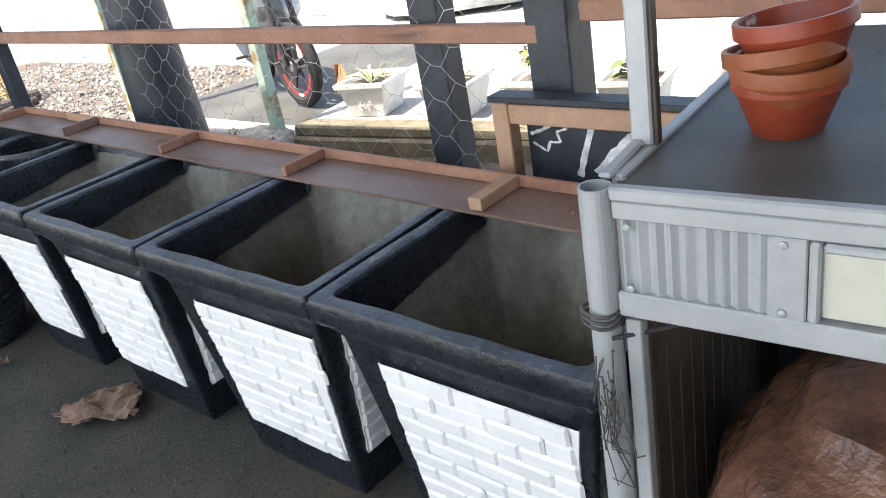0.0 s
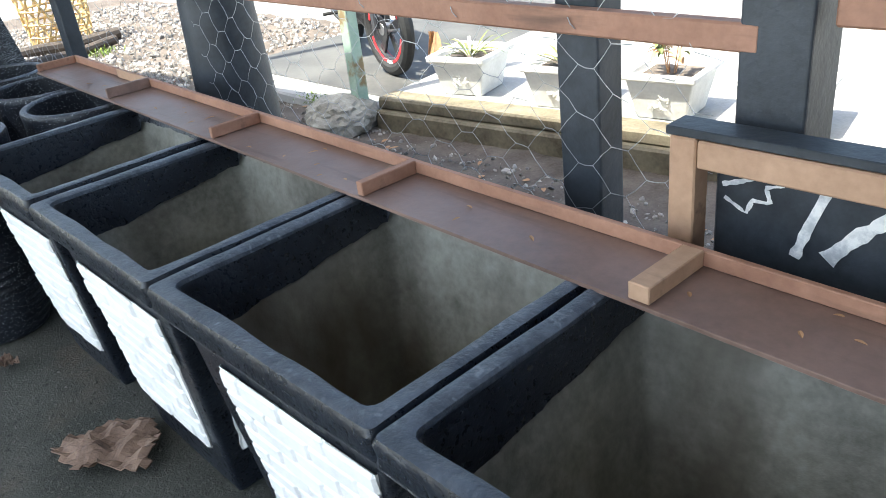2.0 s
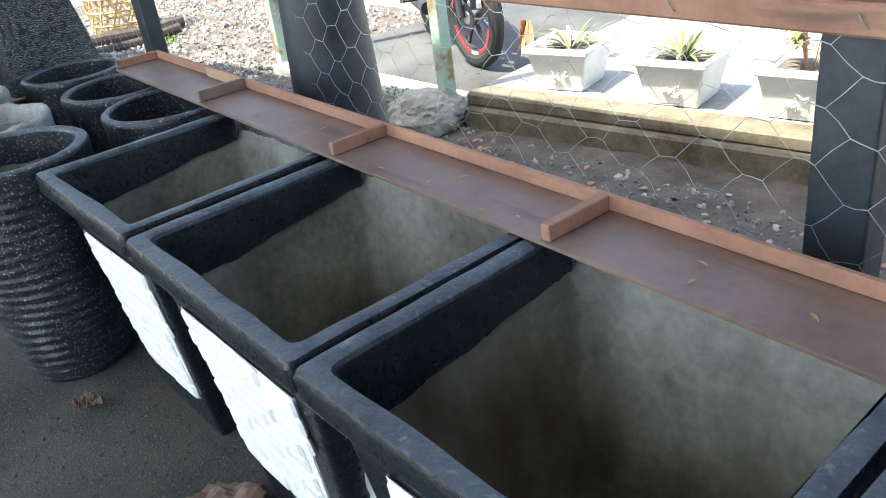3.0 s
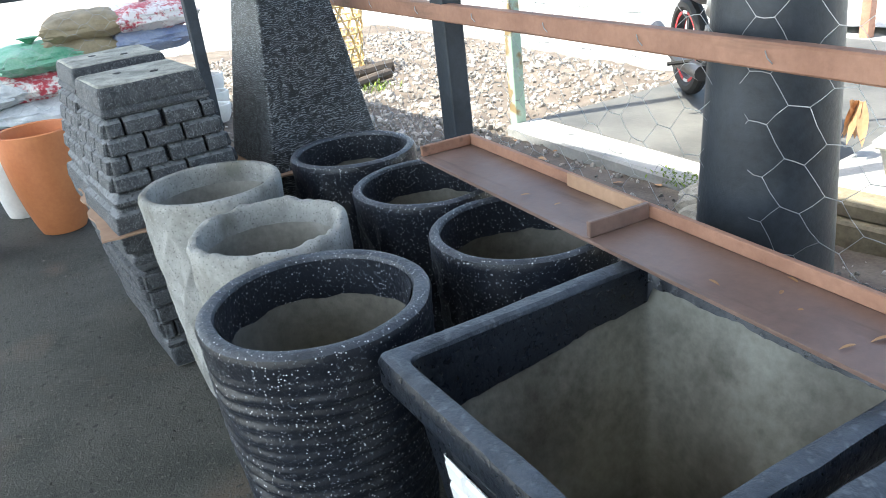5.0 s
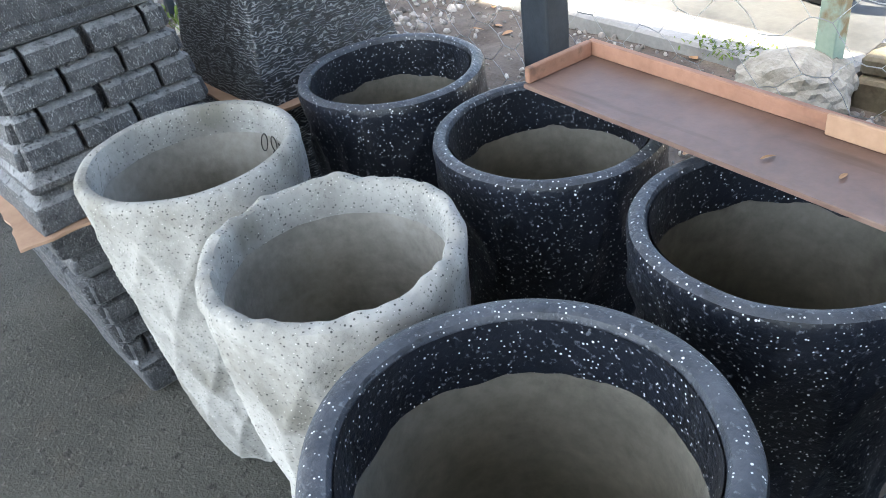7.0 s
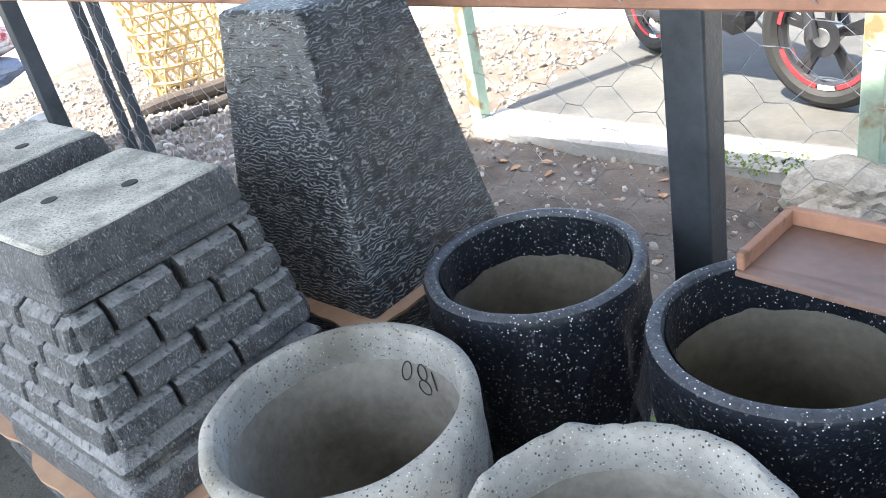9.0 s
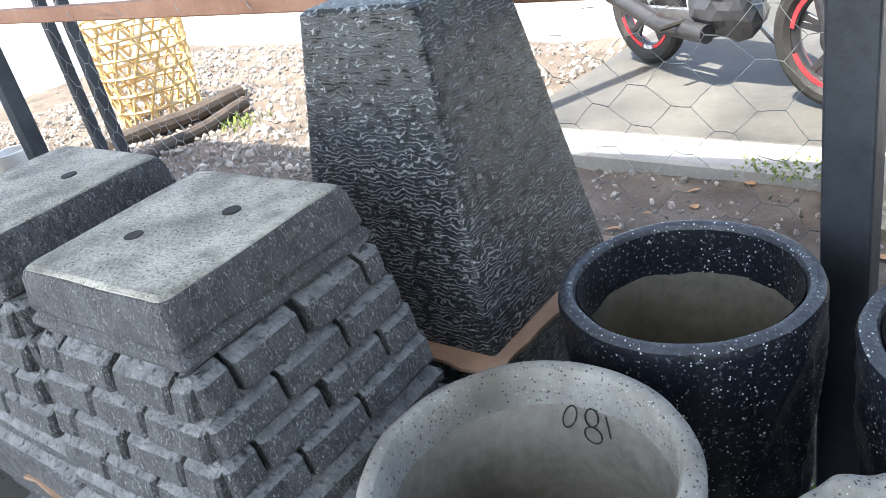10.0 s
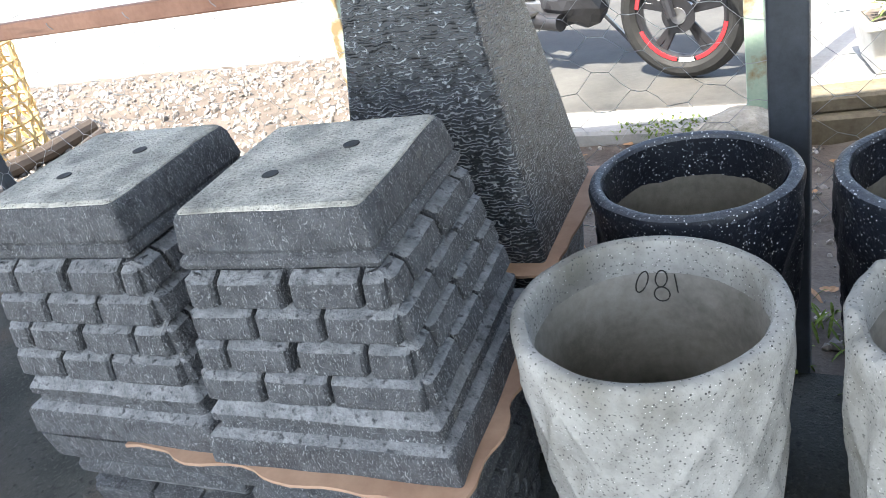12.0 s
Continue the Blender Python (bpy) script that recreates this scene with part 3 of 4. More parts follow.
def torn_sheet(name, x0, x1, y0, y1, z, thick, label, wavy=0.006):
    bm = bmesh.new()
    edge = []
    for p in round_ring((x1 - x0) / 2, (y1 - y0) / 2, 0.004, 24):
        q = Vector((p.x * 17, p.y * 17, z * 9))
        edge.append(p + Vector((wavy * noise.noise(q), wavy * noise.noise(q + Vector((3, 3, 3))), 0)))
    skin(bm, [edge, [p + Vector((0, 0, thick)) for p in edge]], True, True)
    ob = link(name, bm, M["card"])
    ob.matrix_world = pose((x0 + x1) / 2, (y0 + y1) / 2, z)
    return tagged(ob, label, "cardboard")


torn_sheet("cardboard", -4.90, -4.275, 0.585, 1.06, 0.505, 0.006, "flattened brown cardboard between stacked planters", 0.016)


# ---- tall planter ----
def tapered_block(name, m, spec, material, parent_label, category):
    ob = thing(name, parent_label, category, m)
    bm = bmesh.new()
    rings = []
    for z0, z1, w0, w1, n in spec:
        for i in range(n + 1):
            k = i / n
            w = w0 + (w1 - w0) * k
            rings.append(round_ring(w, w, 0.008, 16, 0.002, z0 + (z1 - z0) * k))
    skin(bm, rings, True, True)
    part("body", bm, material, ob, smooth=True)
    return ob


tapered_block("tall_planter", pose(-4.53, 1.305, 0.558, 0, 0, 4), [(0, 0.522, 0.194, 0.117, 26), (0.522, 0.528, 0.117, 0.11, 1)], M["stucco"], "tall tapered black planter upside down with combed plaster relief", "planter")
tapered_block("black_planter", pose(-4.54, 1.31, 0.0, 0, 0, 4), [(0, 0.55, 0.13, 0.19, 10)], M["stucco"], "black cast planter standing under cardboard", "planter")
torn_sheet("cardboard", -4.76, -4.30, 1.085, 1.53, 0.551, 0.006, "brown cardboard under the tall planter", 0.012)


# ---- tray ----
tray = thing("wooden_tray", "long brown wooden tray with cross cleats on planter rims", "tray", pose(-3.767, 1.364, 0.672, 0, 0.4, -1.35))
L = 3.75
part("board", box((0, 0, 0), (L, 0.165, 0.008), 0.001), M["tray"], tray, "thin brown plywood board")
part("back_strip", box((0, 0.152, 0.009), (L, 0.165, 0.036), 0.002), M["wood"], tray, "reddish back strip")
for x, t, hh, mt in ((0.0, 0.012, 0.04, "wood"), (0.705, 0.012, 0.045, "tray"), (1.42, 0.014, 0.042, "wood"), (2.07, 0.02, 0.042, "wood"), (2.745, 0.038, 0.042, "wood_pale")):
    c = part("cleat", box((x, 0.004, 0.009), (x + t, 0.151, hh - 0.003), 0.002), M[mt], tray)
part("patch_strip", box((0.455, 0.143, 0.009), (0.70, 0.151, 0.041), 0.002), M["wood_pale"], tray, "pale nailed patch")

# ---- fence ----
def post(x, y, w, d, h, label="dark painted square wooden fence post", material="post"):
    bm = bmesh.new()
    rings = []
    for i in range(25):
        z = -0.05 + (h + 0.05) * i / 24
        rings.append([p + Vector((0.003 * noise.noise(Vector((x, y, z * 3))), 0.003 * noise.noise(Vector((y, x, z * 3))), 0)) for p in round_ring(w / 2, d / 2, 0.006, 1, 0, z)])
    skin(bm, rings, True, True)
    ob = link("fence_post", bm, M[material])
    ob.location = (x, y, 0)
    return tagged(ob, label, "post", "fence posts")


post(-1.381, 1.70, 0.1, 0.08, 2.95)
post(-0.975, 1.675, 0.115, 0.11, 2.95)
post(-3.948, 1.589, 0.075, 0.062, 2.95)
post(-7.13, 1.57, 0.08, 0.07, 2.95)


def rail(a, b, label, material="wood"):
    ob = link("fence_rail", beam(a, b, 0.033, 0.047), M[material])
    a, b = Vector(a), Vector(b)
    side = (b - a).normalized().cross(Vector((0, 0, 1))) * (1 if b.x > a.x else -1)
    for k in range(int((b - a).length / 0.3)):
        c = a.lerp(b, (k + 0.5) * 0.3 / (b - a).length) + side * 0.019
        part("staple", tube([c + Vector((-0.008, 0, 0.01)), c + side * 0.004, c + Vector((0.008, 0, -0.01))], 0.0013, 4), M["wire"], ob)
    return tagged(ob, label, "rail")


rail((-7.2, 1.50, 1.05), (-1.0, 1.635, 0.976), "reddish-brown wooden fence rail with wire staples")
rail((-0.90, 1.66, 1.02), (2.6, 1.66, 1.03), "reddish-brown wooden fence rail behind the cart")
rail((-7.19, 1.47, 1.05), (-7.19, -1.4, 1.06), "weathered wooden rail across the shed end", "post")
col = thing("round_column", "thick dark painted round column", "column", pose(-3.005, 1.78, 0))
part("shaft", lathe([(0.161 - 0.039 * z, z) for z in (-0.1, 0.3, 0.7, 1.1)] + [(0.116, 1.5), (0.11, 2.2), (0.105, 2.95)], 48), M["post"], col, smooth=True)


def chicken_wire(name, x0, x1, z0, z1, m, seed, skip=0.0):
    """Hexagons of thin wire with twisted level ties."""
    rnd = random.Random(seed)
    bm = bmesh.new()
    px, pz, tie = 0.084, 0.092, 0.04
    cols, rows = int((x1 - x0) / px), int((z1 - z0) / pz)
    node = {}

    def at(i, j, end):
        key = (i, j, end)
        if key not in node:
            z = z0 + (j + (0.5 if i % 2 else 0.0)) * pz
            x = x0 + i * px + (tie / 2 if end else -tie / 2)
            q = Vector((x * 1.1, z * 1.1, seed))
            node[key] = Vector((x + 0.022 * noise.noise(q) + rnd.uniform(-0.005, 0.005), 0.02 * noise.noise(q + Vector((7, 7, 7))), z + 0.03 * noise.noise(q + Vector((3, 1, 4))) + rnd.uniform(-0.006, 0.006)))
        return node[key]

    def strand(a, b, r, bow=0.0):
        pts = [a, a.lerp(b, 0.5) + Vector((0, rnd.uniform(-0.004, 0.004), bow)), b]
        prev = None
        for k, p in enumerate(pts):
            d = (pts[min(k + 1, 2)] - pts[max(k - 1, 0)]).normalized()
            u = Vector((0, 1, 0))
            v = d.cross(u).normalized()
            ring = [bm.verts.new(p + r * (math.cos(c) * u + math.sin(c) * v)) for c in (0, 2.094, 4.189)]
            if prev:
                for i in range(3):
                    bm.faces.new((prev[i], prev[(i + 1) % 3], ring[(i + 1) % 3], ring[i]))
            prev = ring

    for i in range(cols):
        for j in range(rows):
            strand(at(i, j, False), at(i, j, True), 0.0011, rnd.uniform(-0.002, 0.002))
            if i + 1 < cols:
                for dj in (0, -1) if i % 2 == 0 else (0, 1):
                    if 0 <= j + dj < rows:
                        strand(at(i, j, True), at(i + 1, j + dj, False), 0.00075, rnd.uniform(-0.004, 0.004))
    ob = link(name, bm, M["wire"])
    ob.matrix_world = m
    return tagged(ob, "loose galvanised hexagonal chicken wire along the fence", "chicken wire", kind="stuff")


chicken_wire("chicken_wire", -6.15, 0.0, 0.30, 2.0, pose(-0.98, 1.612, 0, 0, 0, -1.25), 5)
chicken_wire("chicken_wire", 0.0, 2.9, 0.40, 1.5, pose(-7.215, 1.46, 0, 0, 0, -90), 8)


# ---- handwritten number inside the grey pot ----
written(grey_pot, inv @ pose(-4.075, 0.875, 0.588, 0, 0, 7), 0.158, M["rubber"])

# ---- cart table ----
table = thing("cart_table", "aluminium-sided cart table with a dusty grey top", "table", pose(-0.418, 0.838, 0, 0, 0, 4))
TW, TD = 1.7, 0.8
part("tabletop", box((0.02, 0.0, 0.962), (TW, TD, 0.978), 0.002), M["table_top"], table, "dusty dark grey top")
part("front_lip", box((0.026, -0.012, 0.968), (TW, 0.006, 0.986), 0.003), M["alu"], table)
part("side_lip", box((0.012, 0.03, 0.955), (0.03, TD, 0.986), 0.003), M["alu"], table)
part("upper_rail", box((0.026, -0.006, 0.942), (TW, 0.014, 0.966), 0.002), M["alu"], table)
part("lower_rail", box((0.026, -0.008, 0.804), (TW, 0.016, 0.84), 0.003), M["alu"], table)
bm = bmesh.new()
n = 72
for k in range(n + 1):
    x = 0.028 + 0.18 * k / n
    ph = (k / n * 9 + 0.12 * math.sin(k / n * 17)) % 1.0
    y = 0.004 - 0.007 * min(1, max(0, 2.2 * (0.5 - abs(ph - 0.5)) - 0.1))
    bm.verts.new((x, y, 0.84)), bm.verts.new((x, y, 0.942))
bm.verts.ensure_lookup_table()
for k in range(n):
    bm.faces.new([bm.verts[i] for i in (2 * k, 2 * k + 2, 2 * k + 3, 2 * k + 1)])
part("ribbed_panel", bm, M["alu"], table, "ribbed aluminium panel")
part("stile", box((0.208, -0.007, 0.84), (0.25, 0.012, 0.942), 0.002), M["alu"], table)
M["cream"] = mat("cream_board", (0.5, 0.5, 0.42), (0.58, 0.58, 0.5), 0.5, 3, 40, 0.05)
part("cream_panel", box((0.264, 0.0, 0.845), (0.86, 0.012, 0.935), 0.002), M["cream"], table, "plain cream panel")
for a, b in (((0.252, -0.01, 0.841), (0.264, 0.01, 0.941)), ((0.266, -0.01, 0.93), (0.87, 0.008, 0.941))):
    part("bead", box(a, b, 0.003), M["alu"], table)
for x, z in ((0.046, 0.934), (0.046, 0.848), (0.225, 0.934), (0.225, 0.848)):
    r = part("rivet", lathe([(0.0055, 0), (0.005, 0.003), (0.002, 0.0045)], 12), M["alu"], table)
    r.matrix_local = pose(x, -0.007, z, 90)


def ribbed_pipe(h, r):
    return lathe([(r, 0), (r, h), (r - 0.003, h), (r - 0.003, h - 0.05)], 60, lambda a, rr, z, k: rr + 0.0001 * math.cos(a * 22))


p = part("corner_pipe", ribbed_pipe(0.982, 0.021), M["alu"], table, "pale ribbed plastic pipe round the leg")
p.matrix_local = pose(0.004, 0.0, 0)
part("leg", box((0.03, 0.0, 0), (0.052, 0.022, 0.795), 0.002), M["alu"], table)
part("leg", box((0.03, TD - 0.03, 0), (0.055, TD, 0.96), 0.002), M["alu"], table)
part("leg", box((TW - 0.03, 0.0, 0), (TW, 0.03, 0.96), 0.002), M["alu"], table)
part("side_rail", box((0.02, 0.03, 0.80), (0.04, TD, 0.835), 0.002), M["alu"], table)
M["panelwood"] = mat("dark_panelling", (0.03, 0.022, 0.016), (0.08, 0.06, 0.045), 0.6, 8, 60, 0.3)
for k in range(14):
    part("side_board", box((0.034, 0.06 + k * 0.05, 0.05), (0.04, 0.107 + k * 0.05, 0.79), 0.002), M["panelwood"], table)
part("upright", box((-0.002, 0.128, 0.986), (0.028, 0.155, 2.2), 0.003), M["alu"], table, "pale aluminium upright")
part("upright", box((0.028, 0.134, 0.986), (0.034, 0.148, 2.2), 0.001), M["panelwood"], table)
part("brace", beam((0.008, 0.02, 0.985), (0.008, 0.135, 0.992), 0.02, 0.008), M["alu"], table)
bm = tube([(0.0 + 0.027 * math.cos(a * 0.5), -0.002 + 0.027 * math.sin(a * 0.5), 0.785 + 0.0035 * a * 0.2 + 0.003 * math.sin(a)) for a in range(40)], 0.0025, 6)
M["old_wire"] = mat("rusty_wire", (0.03, 0.028, 0.028), (0.09, 0.085, 0.085), 0.7, 20, 90, 0.2)
part("wire_binding", bm, M["old_wire"], table, "twisted dark binding wire")
rnd = random.Random(3)
for k in range(16):
    x, z = rnd.uniform(-0.01, 0.035), rnd.uniform(0.64, 0.77)
    pts = [(x + 0.03 * rnd.uniform(-1, 1) * (i / 5), -0.025 - 0.012 * rnd.random(), z - 0.16 * i / 5 * rnd.random()) for i in range(6)]
    part("wire_end", tube(pts, 0.0011, 4), M["old_wire"], table)
part("wire_tie", tube([(0.02, -0.02, 0.775), (0.09, 0.05, 0.77), (0.16, 0.12, 0.80)], 0.003, 5), M["old_wire"], table)


def clay_pot(m, r, h, material, label):
    ob = thing("clay_pot", label, "flower pot", m, "nested clay pots")
    prof = [(r * 0.62, 0), (r * 0.66, 0.006), (r * 0.93, h * 0.72), (r * 0.94, h * 0.74), (r, h * 0.755), (r * 1.0, h * 0.97), (r * 0.985, h), (r * 0.9, h), (r * 0.88, h * 0.96), (r * 0.8, h * 0.6), (r * 0.6, 0.012)]
    wobble = lambda a, rr, z, k: rr * (1 + 0.006 * math.sin(3 * a))
    for name, pr, caps in (("body", prof[:4], 1), ("rim", prof[3:9], 0), ("inside", prof[8:], 1)):
        bm = lathe(pr, 48, wobble)
        lids = [f for f in bm.faces if len(f.verts) > 10]
        keep = [] if not caps else [min(lids, key=lambda f: f.calc_center_median().z)]
        bmesh.ops.delete(bm, geom=[f for f in lids if f not in keep], context="FACES_ONLY")
        part(name, bm, M[material], ob, smooth=True)
    return ob


overlay(M["redclay"], "noise", (0.5, 0.42, 0.36), 30, 0.66, 0.72)
clay_pot(pose(-0.266, 1.085, 0.978), 0.07, 0.08, "redclay", "worn red clay pot with chipped paint")
clay_pot(pose(-0.266, 1.083, 0.996, 3, 2), 0.072, 0.08, "orangeclay", "orange clay pot nested in a stack")
clay_pot(pose(-0.268, 1.085, 1.012, -4, -7), 0.073, 0.08, "orangeclay", "orange clay pot tilted on a stack")
clay_pot(pose(-0.258, 1.10, 1.046, 0, -6), 0.074, 0.08, "redclay", "brown clay pot nested at the top")

# brown bag under the cart
bm = bmesh.new()
bmesh.ops.create_icosphere(bm, subdivisions=5, radius=1.0)
for v in bm.verts:
    q = v.co.copy()
    v.co = Vector((q.x * 0.34, q.y * 0.36, q.z * 0.36))
    crease = abs(noise.noise(Vector((q.x * 2.2, q.y * 2.2, q.z * 6)))) + 0.5 * abs(noise.noise(q * 7))
    v.co *= 1 - 0.085 * crease
    v.co.z = max(v.co.z, -0.32)
bag = link("brown_bag", bm, M["plastic"], smooth=True)
bag.matrix_world = pose(-0.04, 1.09, 0.32)
tagged(bag, "large creased brown plastic bag under the cart", "bag")

# timber frame and painted drum behind the tray
frm = thing("timber_frame", "raw timber frame of squared battens with dark top", "frame", pose(-1.097, 1.53, -0.06))
part("batten", box((0, 0, 0.62), (0.048, 0.045, 0.895), 0.003), M["wood_pale"], frm)
part("batten", box((0.05, 0.0, 0.845), (1.0, 0.045, 0.893), 0.003), M["wood_pale"], frm)
part("top_board", box((-0.005, -0.004, 0.897), (1.0, 0.055, 0.912), 0.002), M["post"], frm, "black-painted top edge")
part("batten", box((0.95, 0, 0.0), (1.0, 0.045, 0.843), 0.003), M["wood_pale"], frm)
board = thing("painted_board", "black painted board with loose white brush strokes", "board", pose(-0.01, 1.59, -0.068))
part("panel", box((-1.033, 0, 0.05), (-0.09, 0.022, 0.842), 0.004), M["post"], board)
M["stroke"] = mat("white_stroke", (0.45, 0.47, 0.5), (0.8, 0.8, 0.8), 0.6, 30, 90, 0.3, spread=0.25)
STROKES = [
    (((-0.89, 0.71), (-0.872, 0.77), (-0.847, 0.84)), 0.011),
    (((-0.84, 0.72), (-0.80, 0.77), (-0.76, 0.809), (-0.705, 0.84)), 0.017),
    (((-0.715, 0.725), (-0.69, 0.775), (-0.668, 0.819)), 0.013),
    (((-0.64, 0.725), (-0.618, 0.785)), 0.014),
    (((-1.015, 0.788), (-0.976, 0.767), (-0.966, 0.792), (-0.936, 0.793), (-0.945, 0.819), (-0.911, 0.831), (-0.94, 0.841)), 0.0045),
    (((-1.02, 0.81), (-0.985, 0.822), (-0.959, 0.838)), 0.006),
    (((-0.56, 0.72), (-0.53, 0.79), (-0.5, 0.84)), 0.014),
]
for pts, w in STROKES:
    bm = bmesh.new()
    prev = None
    n = 6 * (len(pts) - 1)
    for i in range(n + 1):
        u = i / 6
        k = min(int(u), len(pts) - 2)
        p = Vector(pts[k]).lerp(Vector(pts[k + 1]), u - k)
        d = (Vector(pts[k + 1]) - Vector(pts[k])).normalized()
        ww = w * (0.75 + 0.4 * noise.noise(Vector((i * 0.6, w * 99, 0))))
        row = [bm.verts.new((p.x - sgn * d.y * ww, -0.002, p.y + sgn * d.x * ww)) for sgn in (-1, 1)]
        if prev:
            bm.faces.new((prev[0], prev[1], row[1], row[0]))
        prev = row
    part("brush_stroke", bm, M["stroke"], board)


# ---- outside: white planters with plants ----
M["leaf"] = mat("leaf", (0.07, 0.12, 0.03), (0.22, 0.24, 0.07), 0.5, 8, 60, 0.2)
M["dry_leaf"] = mat("dry_leaf", (0.3, 0.16, 0.08), (0.5, 0.3, 0.16), 0.7, 8, 60, 0.3)
M["petal"] = mat("pale_leaf", (0.55, 0.52, 0.42), (0.75, 0.72, 0.6), 0.6, 8, 60, 0.2)


def blade(bm, base, way, length, width, droop):
    """A long leaf that arches over."""
    side = way.cross(Vector((0, 0, 1))).normalized()
    prev = None
    for i in range(8):
        t = i / 7
        p = base + way * length * t + Vector((0, 0, -droop * length * t * t))
        w = width * math.sin(math.pi * min(1, 0.12 + 0.88 * t)) + 0.0005
        row = [bm.verts.new(p - side * w), bm.verts.new(p + Vector((0, 0, -w * 0.4))), bm.verts.new(p + side * w)]
        if prev:
            for a in range(2):
                bm.faces.new((prev[a], prev[a + 1], row[a + 1], row[a]))
        prev = row


def white_planter(x, y, z, turn, style, label):
    ob = thing("white_planter", label, "planter", pose(x, y, z, 0, 0, turn) @ Matrix.Scale(0.87, 4), "white planters on the kerb")
    bm = bmesh.new()
    skin(bm, [round_ring(w * 1.08, w * 1.08, 0.012, 3, 0.001, zz) for w, zz in ((0.135, 0), (0.137, 0.01), (0.178, 0.215), (0.192, 0.222), (0.2, 0.23), (0.203, 0.255), (0.198, 0.262), (0.175, 0.262), (0.168, 0.25), (0.16, 0.215))], True, True)
    part("body", bm, M["planter_white"], ob)
    part("soil", box((-0.158, -0.158, 0.21), (0.158, 0.158, 0.222), 0.004), M["soil"], ob, "dark potting soil")
    rnd = random.Random(int(x * 100))
    for k in range(14):
        b = part("ornament", box((-0.02, -0.012, -0.006), (0.02, 0.0, 0.006), 0.004), M["planter_white"], ob)
        a = rnd.uniform(-1, 1)
        b.matrix_local = pose(0.05 * a, -0.157 - 0.001 * k % 3, 0.10 + rnd.uniform(-0.035, 0.045), 10.5, rnd.uniform(-90, 90), 0)
    plant = None
    if style == "spiky":
        for k in range(26):
            bm = bmesh.new()
            a = rnd.uniform(0, 6.28)
            way = Vector((math.cos(a), math.sin(a), rnd.uniform(0.5, 1.9))).normalized()
            blade(bm, Vector((0.02 * math.cos(a), 0.02 * math.sin(a), 0.22)), way, rnd.uniform(0.2, 0.36), 0.011, rnd.uniform(0.2, 0.7))
            part("leaf", bm, M["leaf"] if rnd.random() < 0.6 else M["petal"], ob)
    elif style == "broad":
        for k in range(16):
            bm = bmesh.new()
            a = rnd.uniform(0, 6.28)
            way = Vector((math.cos(a), math.sin(a), rnd.uniform(0.3, 1.6))).normalized()
            blade(bm, Vector((0, 0, 0.23 + 0.01 * k)), way, rnd.uniform(0.16, 0.28), 0.04, rnd.uniform(0.3, 0.8))
            part("leaf", bm, M["petal"] if rnd.random() < 0.6 else M["leaf"], ob)
        part("stem", tube([(0, 0, 0.2), (0.01, 0.0, 0.3), (0.0, 0.01, 0.45)], 0.006), M["leaf"], ob)
    else:
        for k in range(8):
            a = rnd.uniform(0, 6.28)
            top = Vector((0.1 * math.cos(a), 0.1 * math.sin(a), rnd.uniform(0.36, 0.5)))
            part("stem", tube([(0.02 * math.cos(a), 0.02 * math.sin(a), 0.2), top * 0.6 + Vector((0, 0, 0.12)), top], 0.0035, 5), M["dry_leaf"], ob)
            for q in range(4):
                bm = bmesh.new()
                aa = rnd.uniform(0, 6.28)
                blade(bm, top * rnd.uniform(0.75, 1), Vector((math.cos(aa), math.sin(aa), 0.3)).normalized(), rnd.uniform(0.06, 0.12), 0.018, 0.7)
                part("leaf", bm, M["dry_leaf"] if rnd.random() < 0.5 else M["leaf"], ob)
    return ob


for x, y, turn, style, label in ((-3.69, 3.64, 14, "spiky", "white cast planter with a spiky yellow-green plant"), (-3.04, 3.70, 11, "spiky", "white cast planter with thin arching leaves"), (-2.47, 3.79, 9, "stemmy", "white cast planter with brown stems and dry leaves"), (-1.91, 3.85, 11, "broad", "white cast planter with pale broad leaves"), (-1.31, 3.91, 11, "broad", "white cast planter with broad pale leaves"), (-0.64, 4.0, 11, "broad", "white cast planter beside the kerb end")):
    white_planter(x, y, 0.0, turn, style, label)

# dry leaf hung on the wheel side plant
bm = bmesh.new()
for k in range(7):
    a = 0.9 * k
    blade(bm, Vector((-4.2 + 0.01 * k, 3.8, 0.26)), Vector((0.4 * math.cos(a), 0.3 * math.sin(a), -1)).normalized(), 0.19, 0.025, 0.1)
blade(bm, Vector((-4.2, 3.8, -0.06)), Vector((0, 0, 1)), 0.32, 0.006, 0.0)
tagged(link("dry_plant", bm, M["dry_leaf"]), "dry brown hanging leaves beside the motorcycle wheel", "plant")

# ---- green pole on its footing, bare poles ----
def pole(x, y, z0, z1, w, material, label, lean=(0, 0)):
    bm = beam((x, y, z0), (x + lean[0], y + lean[1], z1), w, w, 0.004)
    return tagged(link("pole", bm, M[material]), label, "pole")


M["mint"] = overlay(mat("mint_paint", (0.3, 0.42, 0.33), (0.45, 0.55, 0.45), 0.7, 9, 60, 0.3), "noise", (0.28, 0.2, 0.1), 9, 0.5, 0.6)
pole(-4.2, 3.19, -0.1, 2.4, 0.075, "mint", "peeling mint-green wooden pole on a concrete lump")
pole(-6.12, 3.25, -0.15, 2.4, 0.075, "mint", "weathered green-topped wooden pole beside the slab")
pole(-6.4, 7.18, -0.25, 1.6, 0.09, "wood", "brown wooden post beyond the slab")
M["lump"] = mat("rough_lump", (0.2, 0.18, 0.14), (0.46, 0.43, 0.37), 0.95, 9, 70, 1.0)
bm = bmesh.new()
bmesh.ops.create_icosphere(bm, subdivisions=4, radius=0.2)
